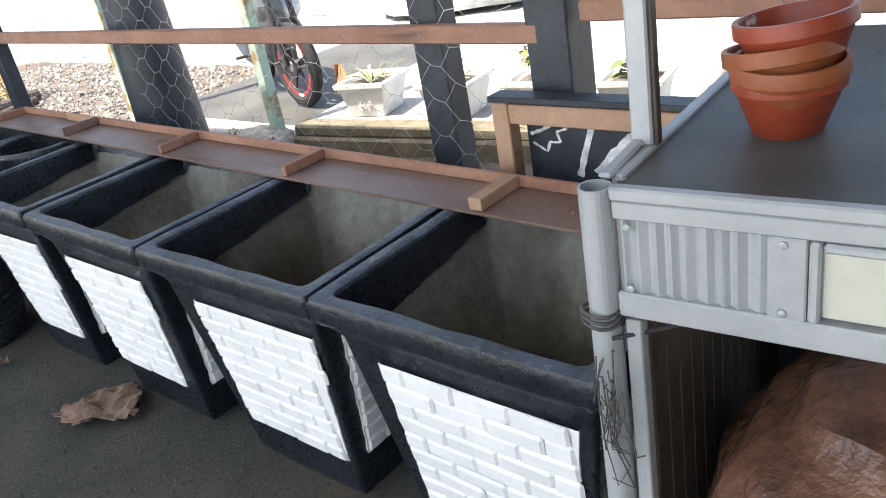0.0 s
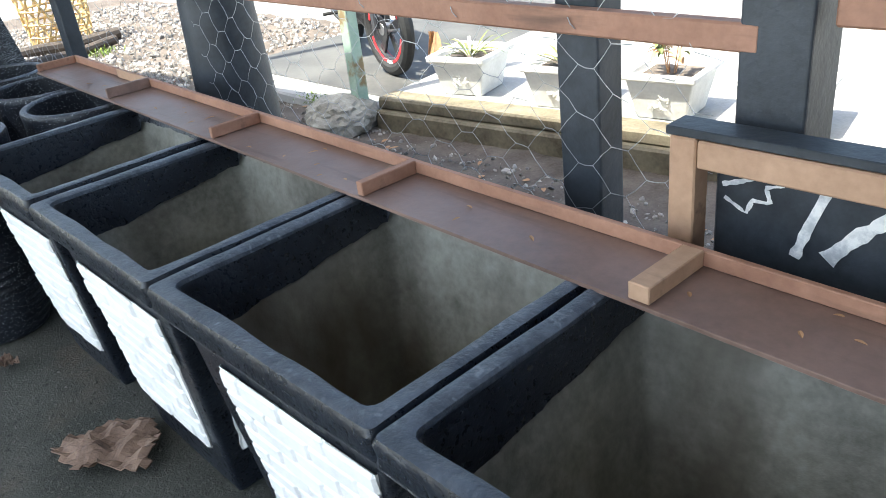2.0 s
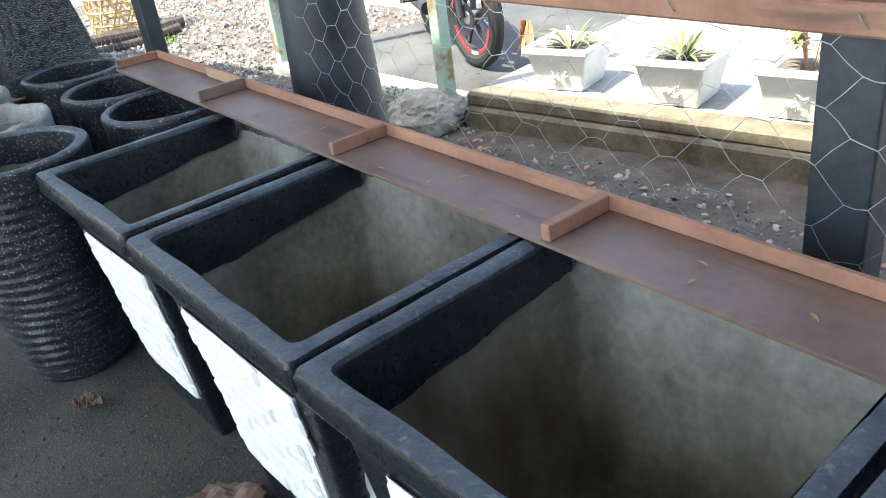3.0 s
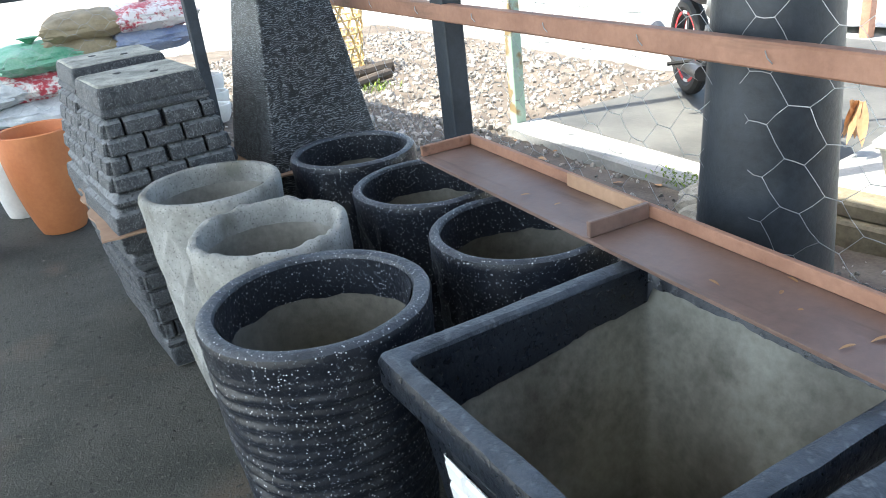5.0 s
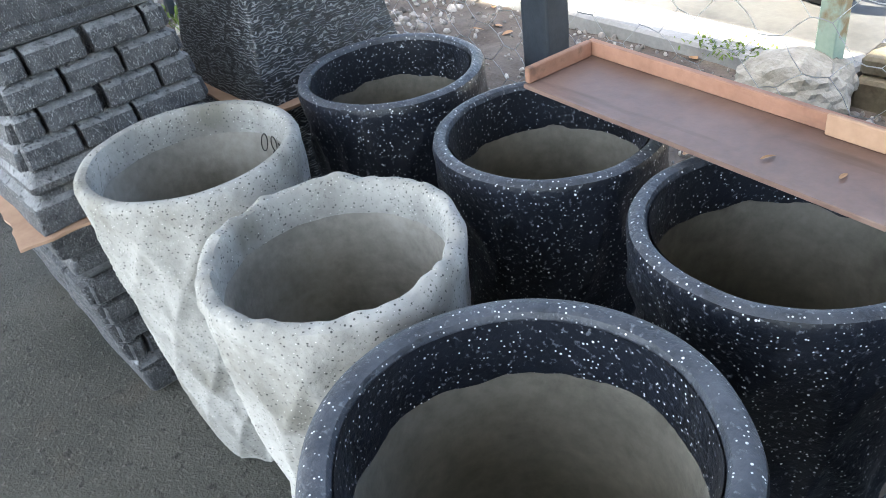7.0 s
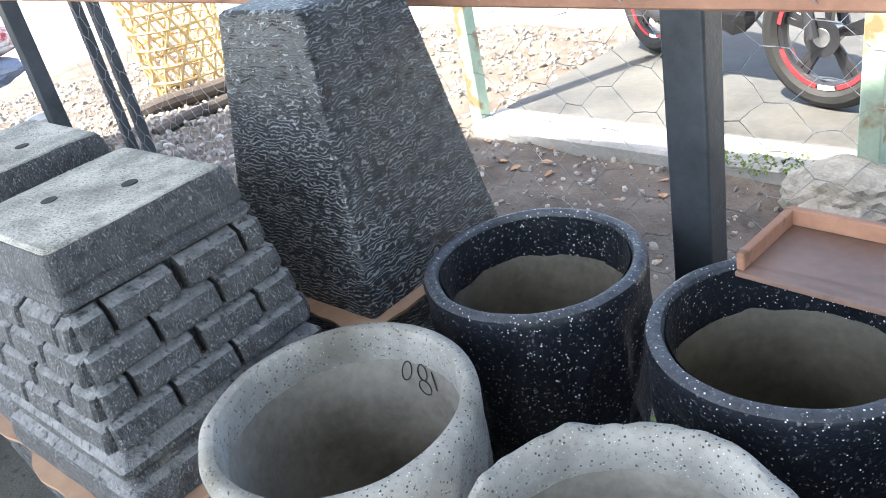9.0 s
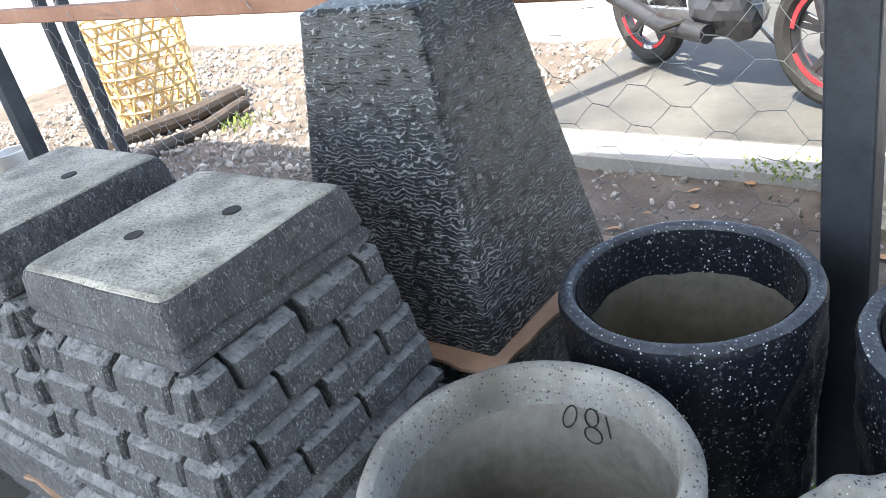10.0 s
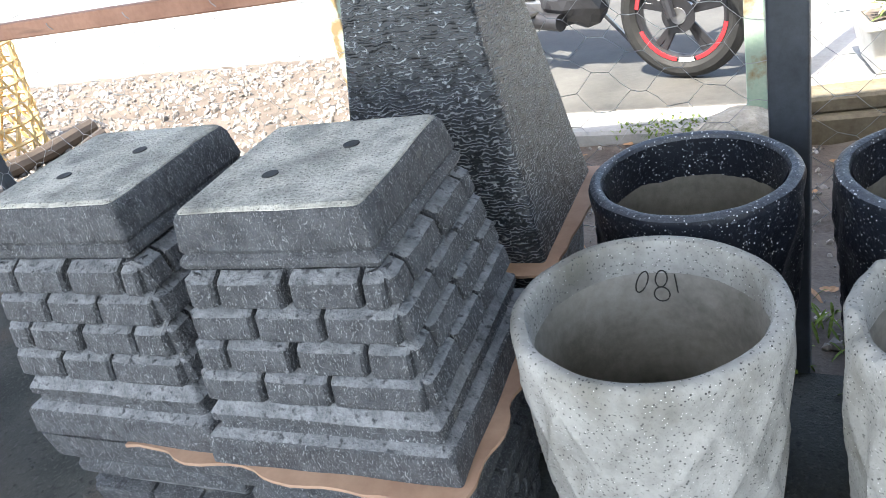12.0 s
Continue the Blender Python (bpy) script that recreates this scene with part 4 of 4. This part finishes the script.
for v in bm.verts:
    q = v.co * 6
    v.co *= 1 + 0.25 * noise.noise(q) + 0.14 * noise.noise(q * 4)
    v.co.z *= 0.62
rock = link("concrete_lump", bm, M["lump"], smooth=False)
rock.matrix_world = pose(-4.23, 3.05, -0.08)
tagged(rock, "rough concrete lump round the pole foot", "footing")
M["moss"] = mat("moss", (0.06, 0.1, 0.015), (0.2, 0.28, 0.05), 0.95, 12, 90, 1.0)
bm = bmesh.new()
rnd = random.Random(11)
for k in range(260):
    x, y = rnd.gauss(-4.55, 0.12), rnd.gauss(3.19, 0.05)
    a = rnd.uniform(0, 6.28)
    blade(bm, Vector((x, y, -0.065)), Vector((math.cos(a), math.sin(a), 1.2)).normalized(), rnd.uniform(0.015, 0.04), 0.004, 0.3)
for cx, cy in ((-7.25, 1.95), (-7.05, 1.9), (-8.2, 3.2), (-3.95, 1.72)):
    for k in range(90):
        a = rnd.uniform(0, 6.28)
        x, y = rnd.gauss(cx, 0.1), rnd.gauss(cy, 0.08)
        blade(bm, Vector((x, y, soil_height(x, y))), Vector((math.cos(a), math.sin(a), 2)).normalized(), rnd.uniform(0.04, 0.12), 0.004, 0.4)
tagged(link("moss_and_weeds", bm, M["moss"]), "green moss and small weeds on soil and slab", "weeds", kind="stuff")
post(-7.29, 1.9, 0.05, 0.045, 2.4, "thin dark wooden fence post", "post")
post(-7.08, 1.9, 0.05, 0.045, 2.4, "thin dark wooden fence post", "post")
for a, b, w in (((-8.75, 2.55, -0.06), (-8.68, 3.6, -0.06), 0.12), ((-8.2, 2.4, -0.08), (-8.42, 3.45, -0.07), 0.09)):
    ob = link("log", tube([Vector(a).lerp(Vector(b), i / 8) + Vector((0, 0, 0.01 * math.sin(i))) for i in range(9)], w / 2, 10), M["panelwood"])
    tagged(ob, "dark rotting timber lying on the ground", "log")

# ---- motorcycle ----
def torus_bm(R, r, n=48, k=10, flat=1.0):
    bm = bmesh.new()
    rings = []
    for i in range(n):
        a = 2 * math.pi * i / n
        rings.append([bm.verts.new(((R + r * math.cos(b)) * math.cos(a), r * flat * math.sin(b), (R + r * math.cos(b)) * math.sin(a))) for b in [2 * math.pi * j / k for j in range(k)]])
    for i in range(n):
        r0, r1 = rings[i], rings[(i + 1) % n]
        for j in range(k):
            bm.faces.new((r0[j], r0[(j + 1) % k], r1[(j + 1) % k], r1[j]))
    return bm


def arc_band(R0, R1, y, a0, a1, n=16):
    bm = bmesh.new()
    prev = None
    for i in range(n + 1):
        a = a0 + (a1 - a0) * i / n
        row = [bm.verts.new((R * math.cos(a), yy, R * math.sin(a))) for R, yy in ((R0, y), (R1, y), (R1, y * 0.8), (R0, y * 0.8))]
        if prev:
            for j in range(4):
                bm.faces.new((prev[j], prev[(j + 1) % 4], row[(j + 1) % 4], row[j]))
        prev = row
    return bm


M["steel"] = mat("steel", (0.3, 0.3, 0.31), (0.45, 0.45, 0.46), 0.35, 9, 60, 0.1, metal=0.8)
M["white_decal"] = mat("white_decal", (0.75, 0.75, 0.75), (0.82, 0.82, 0.82), 0.4, 9, 60, 0.0)
BIKE = pose(-4.59, 3.79, -0.062, 0, 0, -27) @ Matrix.Scale(1.09, 4)
bike = thing("motorcycle", "parked dark motorcycle with red-striped cast wheels", "motorcycle", BIKE)


def wheel(cx, steer=0):
    tyre = part("wheel", torus_bm(0.245, 0.043, 56, 10, 0.95), M["rubber"], bike, "black cast wheel with red rim stripes")
    tyre.matrix_local = pose(cx, 0, 0.288, 0, 0, steer)
    part("rim", torus_bm(0.2, 0.018, 48, 8, 1.4), M["dark_plastic"], tyre)
    for a0, a1, mt in ((3.5, 4.55, "red"), (4.6, 4.95, "white_decal"), (5.0, 6.1, "red"), (0.4, 1.4, "red"), (1.45, 1.8, "white_decal"), (1.9, 3.0, "red")):
        for y in (-0.028, 0.028):
            part("rim_stripe", arc_band(0.193, 0.21, y, a0, a1), M[mt], tyre)
    for k in range(5):
        a = 2 * math.pi * k / 5 + 0.3
        for da in (-0.1, 0.1):
            part("spoke", beam((0.03 * math.cos(a), 0, 0.03 * math.sin(a)), (0.19 * math.cos(a + da), 0, 0.19 * math.sin(a + da)), 0.016, 0.03, 0.003), M["dark_plastic"], tyre)
    hub = lathe([(0.035, -0.05), (0.04, -0.04), (0.04, 0.04), (0.035, 0.05)], 20)
    hub.transform(pose(0, 0, 0, 90))
    part("hub", hub, M["steel"], tyre)
    disc = lathe([(0.075, -0.002), (0.075, 0.002)], 32)
    disc.transform(pose(0, -0.045, 0, 90))
    part("brake_disc", disc, M["dark_plastic"], tyre)


wheel(0.0, 14)
wheel(-1.22)
for y in (-0.075, 0.075):
    part("fork_leg", tube([(0.0, y, 0.29), (-0.1, y, 0.6), (-0.2, y * 0.9, 0.92)], 0.022, 10), M["dark_plastic"], bike)
part("front_fender", arc_band(0.3, 0.315, 0.06, 0.5, 2.6, 18), M["dark_plastic"], bike).matrix_local = pose(0, 0, 0.288)
part("front_fender", arc_band(0.3, 0.315, -0.06, 0.5, 2.6, 18), M["dark_plastic"], bike).matrix_local = pose(0, 0, 0.288)


def blob(scale, at, sub=3, rough=0.04, seed=0):
    bm = bmesh.new()
    bmesh.ops.create_icosphere(bm, subdivisions=sub, radius=1.0)
    for v in bm.verts:
        k = 1 + rough * noise.noise(v.co * 2 + Vector((seed, seed, seed)))
        v.co = Vector((v.co.x * scale[0] * k + at[0], v.co.y * scale[1] * k + at[1], v.co.z * scale[2] * k + at[2]))
    return bm


part("headlight", blob((0.07, 0.1, 0.085), (-0.07, 0, 0.86)), M["steel"], bike, "clear headlight", smooth=True)
part("front_cowl", blob((0.13, 0.16, 0.17), (-0.19, 0, 0.9), rough=0.15, seed=2), M["dark_plastic"], bike, smooth=True)
part("leg_shield", blob((0.16, 0.2, 0.2), (-0.36, 0, 0.66), rough=0.2, seed=3), M["steel"], bike, "silver side fairing", smooth=True)
part("engine", blob((0.2, 0.13, 0.15), (-0.62, 0, 0.36), rough=0.3, seed=4), M["dark_plastic"], bike, smooth=False)
part("tail", blob((0.45, 0.13, 0.12), (-0.98, 0, 0.68), rough=0.12, seed=5), M["dark_plastic"], bike, smooth=True)
part("side_decal", blob((0.12, 0.02, 0.05), (-0.85, -0.125, 0.66), rough=0.1), M["red"], bike, "red side decal", smooth=True)
part("seat", blob((0.4, 0.14, 0.06), (-0.85, 0, 0.79), rough=0.05), M["rubber"], bike, "black seat", smooth=True)
part("handlebar", tube([(-0.2, -0.34, 1.0), (-0.22, -0.12, 1.02), (-0.22, 0.12, 1.02), (-0.2, 0.34, 1.0)], 0.014, 8), M["rubber"], bike)
for y in (-0.3, 0.3):
    part("mirror", blob((0.02, 0.06, 0.04), (-0.22, y, 1.2)), M["dark_plastic"], bike, smooth=True)
part("swingarm", beam((-0.66, -0.08, 0.32), (-1.22, -0.08, 0.29), 0.03, 0.05), M["steel"], bike)
part("exhaust", tube([(-0.6, -0.14, 0.26), (-0.9, -0.15, 0.27), (-1.35, -0.16, 0.4)], 0.042, 12), M["dark_plastic"], bike, smooth=True)
part("side_stand", tube([(-0.6, 0.12, 0.25), (-0.55, 0.3, 0.0)], 0.012, 6), M["steel"], bike)
part("foot_peg", tube([(-0.75, -0.14, 0.3), (-0.75, -0.28, 0.3)], 0.012, 6), M["rubber"], bike)

# ---- pots, sacks and buckets at the far end of the shed ----
def plain_pot(x, y, r, h, material, label, ribs=0, base=0.62):
    ob = thing("pot", label, "pot", pose(x, y, 0))
    prof = [(r * (base + (1 - base) * math.sin(k / 20 * math.pi / 2) ** 0.8), h * k / 20) for k in range(21)]
    prof += [(r, h + 0.006), (r - 0.008, h + 0.01), (r - 0.02, h + 0.006), (r - 0.026, h - 0.03), (r * 0.8, h * 0.4), (r * 0.5, 0.03)]
    body = lathe(prof[:21], 56, lambda a, rr, z, k: rr + (0.004 * math.sin(z * 6.28 / 0.035) if ribs and 0.3 < z / h < 0.75 else 0))
    bmesh.ops.delete(body, geom=[f for f in body.faces if len(f.verts) > 10 and f.calc_center_median().z > h / 2], context="FACES_ONLY")
    part("body", body, M[material], ob, smooth=True)
    rim = lathe(prof[20:], 56)
    bmesh.ops.delete(rim, geom=[f for f in rim.faces if len(f.verts) > 10 and f.calc_center_median().z > h / 2], context="FACES_ONLY")
    part("rim", rim, M[material], ob, smooth=True)
    return ob


plain_pot(-6.16, 0.52, 0.185, 0.5, "terracotta", "tall orange terracotta-coloured pot on the floor", 0, 0.56)
plain_pot(-6.05, 0.06, 0.145, 0.44, "planter_white", "white ribbed plastic pot on the floor", 1, 0.8)
plain_pot(-6.58, 0.38, 0.14, 0.40, "planter_white", "pale grey pot behind the orange pot", 0, 0.7)


def sack(x, y, z, sx, sy, sz, turn, material, label, tied=False, seed=0):
    bm = bmesh.new()
    bmesh.ops.create_cube(bm, size=2.0)
    bmesh.ops.subdivide_edges(bm, edges=bm.edges[:], cuts=14, use_grid_fill=True)
    for v in bm.verts:
        c = v.co
        p = Vector((c.x, c.y, c.z))
        bulge = (1 - 0.35 * c.x ** 4) * (1 - 0.35 * c.y ** 4)
        flat = (1 - 0.25 * abs(c.z) ** 2)
        q = Vector((c.x * 2 + seed, c.y * 2, c.z * 2))
        k = 1 + 0.1 * noise.noise(q) + 0.05 * noise.noise(q * 3.5)
        v.co = Vector((p.x * sx * flat * k, p.y * sy * flat * k, p.z * sz * (0.35 + 0.65 * bulge) * k))
    ob = thing("sack", label, "sack", pose(x, y, z, 0, 0, turn), "stacked sacks")
    part("body", bm, M[material], ob, smooth=True)
    if tied:
        nb = bmesh.new()
        for i in range(22):
            a = 6.28 * i / 22
            blade(nb, Vector((0, 0, sz * 0.9)), Vector((math.cos(a), math.sin(a), 1.1)).normalized(), 0.12, 0.018, 0.3)
        part("tied_neck", nb, M[material], ob, "gathered sack mouth")
    return ob


M["sack_red"] = mat("red_print_sack", (0.45, 0.05, 0.07), (0.75, 0.7, 0.68), 0.6, 5, 40, 0.5, spread=0.12)
M["sack_clear"] = mat("pale_sack", (0.4, 0.42, 0.44), (0.75, 0.76, 0.78), 0.5, 7, 40, 0.8)
M["sack_brown"] = mat("brown_sack", (0.2, 0.16, 0.1), (0.36, 0.3, 0.2), 0.8, 6, 60, 0.5)
M["sack_blue"] = mat("blue_sack", (0.15, 0.2, 0.36), (0.4, 0.44, 0.55), 0.6, 6, 60, 0.5)
M["sack_green"] = mat("green_sack", (0.02, 0.28, 0.14), (0.3, 0.5, 0.38), 0.6, 6, 60, 0.5)
pile = [(-8.1, 0.35, 0.1, "sack_brown", 0), (-8.1, 0.9, 0.1, "sack_clear", 0), (-8.15, 1.5, 0.1, "sack_brown", 0), (-8.1, -0.2, 0.1, "sack_clear", 0),
        (-8.12, 0.4, 0.27, "sack_red", 0), (-8.1, 0.85, 0.28, "sack_clear", 0), (-8.15, 1.45, 0.28, "sack_brown", 0), (-8.1, -0.15, 0.27, "sack_red", 0),
        (-8.1, 0.45, 0.43, "sack_clear", 0), (-8.15, 0.85, 0.44, "sack_red", 1), (-8.15, 1.4, 0.45, "sack_clear", 0), (-8.15, -0.1, 0.43, "sack_clear", 0),
        (-8.2, 0.9, 0.6, "sack_green", 1), (-8.25, 1.2, 0.62, "sack_brown", 0), (-8.2, 1.65, 0.62, "sack_blue", 0),
        (-8.25, 1.28, 0.76, "sack_brown", 0), (-8.2, 1.7, 0.76, "sack_red", 1)]
NAMES = {"sack_red": "red and white printed woven sack", "sack_clear": "pale crumpled plastic sack", "sack_brown": "brown earth-filled sack", "sack_blue": "blue-grey woven sack", "sack_green": "green-topped tied plastic sack"}
for k, (x, y, z, mt, tied) in enumerate(pile):
    sack(x, y - 0.22, z, 0.36, 0.28, 0.1, (k * 37) % 25 - 12, mt, NAMES[mt] + " in a stacked pile", bool(tied), k)
plain_pot(-8.0, 1.80, 0.1, 0.16, "planter_white", "small white bucket on the ground")
plain_pot(-7.72, 1.74, 0.09, 0.12, "planter_white", "small white tub on the ground")
plain_pot(-8.45, 1.88, 0.11, 0.22, "planter_white", "white bucket beside the sacks")

# ---- bamboo basket ----
basket = thing("bamboo_basket", "tall open-weave bamboo basket on the ground", "basket", pose(-9.15, 3.2, -0.13))


def basket_r(z):
    return 0.28 + 0.1 * z


for family in (-1, 1):
    for k in range(14):
        pts = []
        for i in range(15):
            z = 0.78 * i / 14
            a = 2 * math.pi * k / 14 + family * z * 1.5
            r = basket_r(z) + 0.006 * family * (1 if (i + k) % 2 else -1)
            pts.append((r * math.cos(a), r * math.sin(a), z))
        part("strip", tube(pts, 0.012, 4), M["bamboo"], basket)
for z in (0.02, 0.145, 0.27, 0.4, 0.53, 0.66, 0.78):
    part("hoop", tube([(basket_r(z) * math.cos(a), basket_r(z) * math.sin(a), z) for a in [6.2832 * i / 40 for i in range(41)]], 0.013, 4), M["bamboo"], basket)

# ---- torn cardboard, leaves and pebbles ----
def crumpled(x, y, sx, sy, turn, seed, label):
    bm = bmesh.new()
    n = 22
    g = {}
    for j in range(n + 1):
        for i in range(n + 1):
            u, v = i / n * 2 - 1, j / n * 2 - 1
            q = Vector((u * 2.2 + seed, v * 2.2, seed))
            lim = 0.75 + 0.45 * noise.noise(Vector((math.atan2(v, u) * 1.3, seed, 2)))
            if max(abs(u), abs(v)) <= 1 and (u * u + v * v) ** 0.5 <= lim:
                z = 0.012 + 0.045 * abs(noise.noise(q)) + 0.02 * abs(noise.noise(q * 2.7))
                g[i, j] = bm.verts.new((u * sx, v * sy, z))
    for (i, j) in list(g):
        quad = [(i, j), (i + 1, j), (i + 1, j + 1), (i, j + 1)]
        if all(k in g for k in quad):
            bm.faces.new([g[k] for k in quad])
    bmesh.ops.delete(bm, geom=[v for v in bm.verts if not v.link_faces], context="VERTS")
    r = bmesh.ops.extrude_face_region(bm, geom=bm.faces[:])
    bmesh.ops.translate(bm, verts=[e for e in r["geom"] if isinstance(e, bmesh.types.BMVert)], vec=(0, 0, 0.004))
    ob = link("torn_cardboard", bm, M["wet_card"])
    ob.matrix_world = pose(x, y, 0.0, 0, 0, turn)
    return tagged(ob, label, "cardboard")


M["wet_card"] = mat("wet_cardboard", (0.09, 0.055, 0.04), (0.24, 0.16, 0.12), 0.8, 14, 80, 0.6)
crumpled(-2.25, 0.82, 0.19, 0.15, 25, 4, "crumpled torn brown cardboard on the floor")
crumpled(-2.92, 0.76, 0.045, 0.04, 70, 9, "scrap of dry brown paper on the floor")


def scatter(name, count, place, size, material, label, category, seed):
    rnd = random.Random(seed)
    verts, faces = [], []
    unit = bmesh.new()
    bmesh.ops.create_icosphere(unit, subdivisions=1, radius=1.0)
    uv = [v.co.copy() for v in unit.verts]
    uf = [[v.index for v in f.verts] for f in unit.faces]
    unit.free()
    for k in range(count):
        x, y, z = place(rnd)
        s = size * rnd.uniform(0.4, 1.0) ** 2 * rnd.uniform(0.7, 1.6)
        m = pose(x, y, z, rnd.uniform(0, 360), rnd.uniform(0, 360), rnd.uniform(0, 360)) @ Matrix.Diagonal((s, s * rnd.uniform(0.5, 1), s * rnd.uniform(0.35, 0.8), 1))
        o = len(verts)
        verts += [m @ (c * rnd.uniform(0.8, 1.15)) for c in uv]
        faces += [[o + i for i in f] for f in uf]
    me = bpy.data.meshes.new(name)
    me.from_pydata(verts, [], faces)
    me.materials.append(material)
    return tagged(new(name, me), label, category, kind="stuff")


def island(m, amount):
    """Varies a material from piece to piece of a joined mesh."""
    n, l = m.node_tree.nodes, m.node_tree.links
    p = n["Principled BSDF"]
    src = p.inputs["Base Color"].links[0].from_socket
    g, hsv, mr = n.new("ShaderNodeNewGeometry"), n.new("ShaderNodeHueSaturation"), n.new("ShaderNodeMapRange")
    mr.inputs[3].default_value, mr.inputs[4].default_value = 1 - amount, 1 + amount
    l.new(g.outputs["Random Per Island"], mr.inputs[0])
    l.new(mr.outputs[0], hsv.inputs["Value"])
    l.new(src, hsv.inputs["Color"])
    l.new(hsv.outputs[0], p.inputs["Base Color"])
    return m


M["pebble"] = island(mat("pebble", (0.2, 0.18, 0.16), (0.4, 0.375, 0.345), 0.85, 20, 90, 0.3), 0.55)


def on_soil(rnd):
    x, y = rnd.uniform(-10.5, 0.5), 1.6 + 1.6 * rnd.random()
    return x, y, soil_height(x, y) + 0.002


def on_soil_far(rnd):
    x, y = rnd.uniform(-11, -6.1), rnd.uniform(1.9, 4.9)
    return x, y, soil_height(x, y) + 0.004


def on_floor(rnd):
    x, y = rnd.uniform(-7.5, 0.5), rnd.uniform(-0.4, 1.5)
    return x, y, 0.001


scatter("soil_pebbles", 5200, on_soil, 0.017, M["pebble"], "small pebbles and clods on the soil strip", "pebbles", 21)
scatter("gravel", 5200, on_soil_far, 0.03, M["pebble"], "loose grey gravel beside the road", "gravel", 22)
M["grit"] = island(mat("grit", (0.03, 0.03, 0.026), (0.1, 0.098, 0.088), 0.9, 20, 90, 0.3), 0.5)
scatter("floor_grit", 5000, on_floor, 0.0045, M["grit"], "grit and crumbs on the floor", "grit", 23)
scatter("stones", 60, on_soil, 0.045, M["pebble"], "larger stones on the soil strip", "stones", 24)
bm = bmesh.new()
rnd = random.Random(31)
for k in range(160):
    x, y = rnd.uniform(-6, -0.2), 1.65 + 1.5 * rnd.random()
    a = rnd.uniform(0, 6.28)
    blade(bm, Vector((x, y, soil_height(x, y) + 0.012)), Vector((math.cos(a), math.sin(a), 0.15)).normalized(), rnd.uniform(0.03, 0.08), rnd.uniform(0.006, 0.02), 0.3)
tagged(link("dead_leaves", bm, M["dry_leaf"]), "small dead leaves scattered on the soil", "leaves", kind="stuff")
bm = bmesh.new()
for k in range(26):
    x = rnd.uniform(-3.7, -0.6)
    a = rnd.uniform(0, 6.28)
    blade(bm, Vector((x, 1.364 - (x + 3.767) * 0.0236 + rnd.uniform(0.02, 0.14), 0.684 - (x + 3.767) * 0.007)), Vector((math.cos(a), math.sin(a), 0.2)).normalized(), rnd.uniform(0.008, 0.03), 0.003, 0.3)
tagged(link("tray_litter", bm, M["dry_leaf"]), "crumbs and dead leaf bits in the tray", "litter", kind="stuff")

# tarpaulin-covered heap across the road
bm = blob((1.3, 0.8, 0.42), (0, 0, 0), 4, 0.25, 7)
for v in bm.verts:
    v.co.z = max(-0.05, v.co.z + 0.05 * noise.noise(v.co * 5))
heap = link("tarpaulin_cover", bm, M["sack_clear"], smooth=True)
heap.matrix_world = pose(-6.2, 8.2, -0.1, 0, 0, 20)
tagged(heap, "pale grey tarpaulin over a low heap beyond the planters", "tarpaulin")
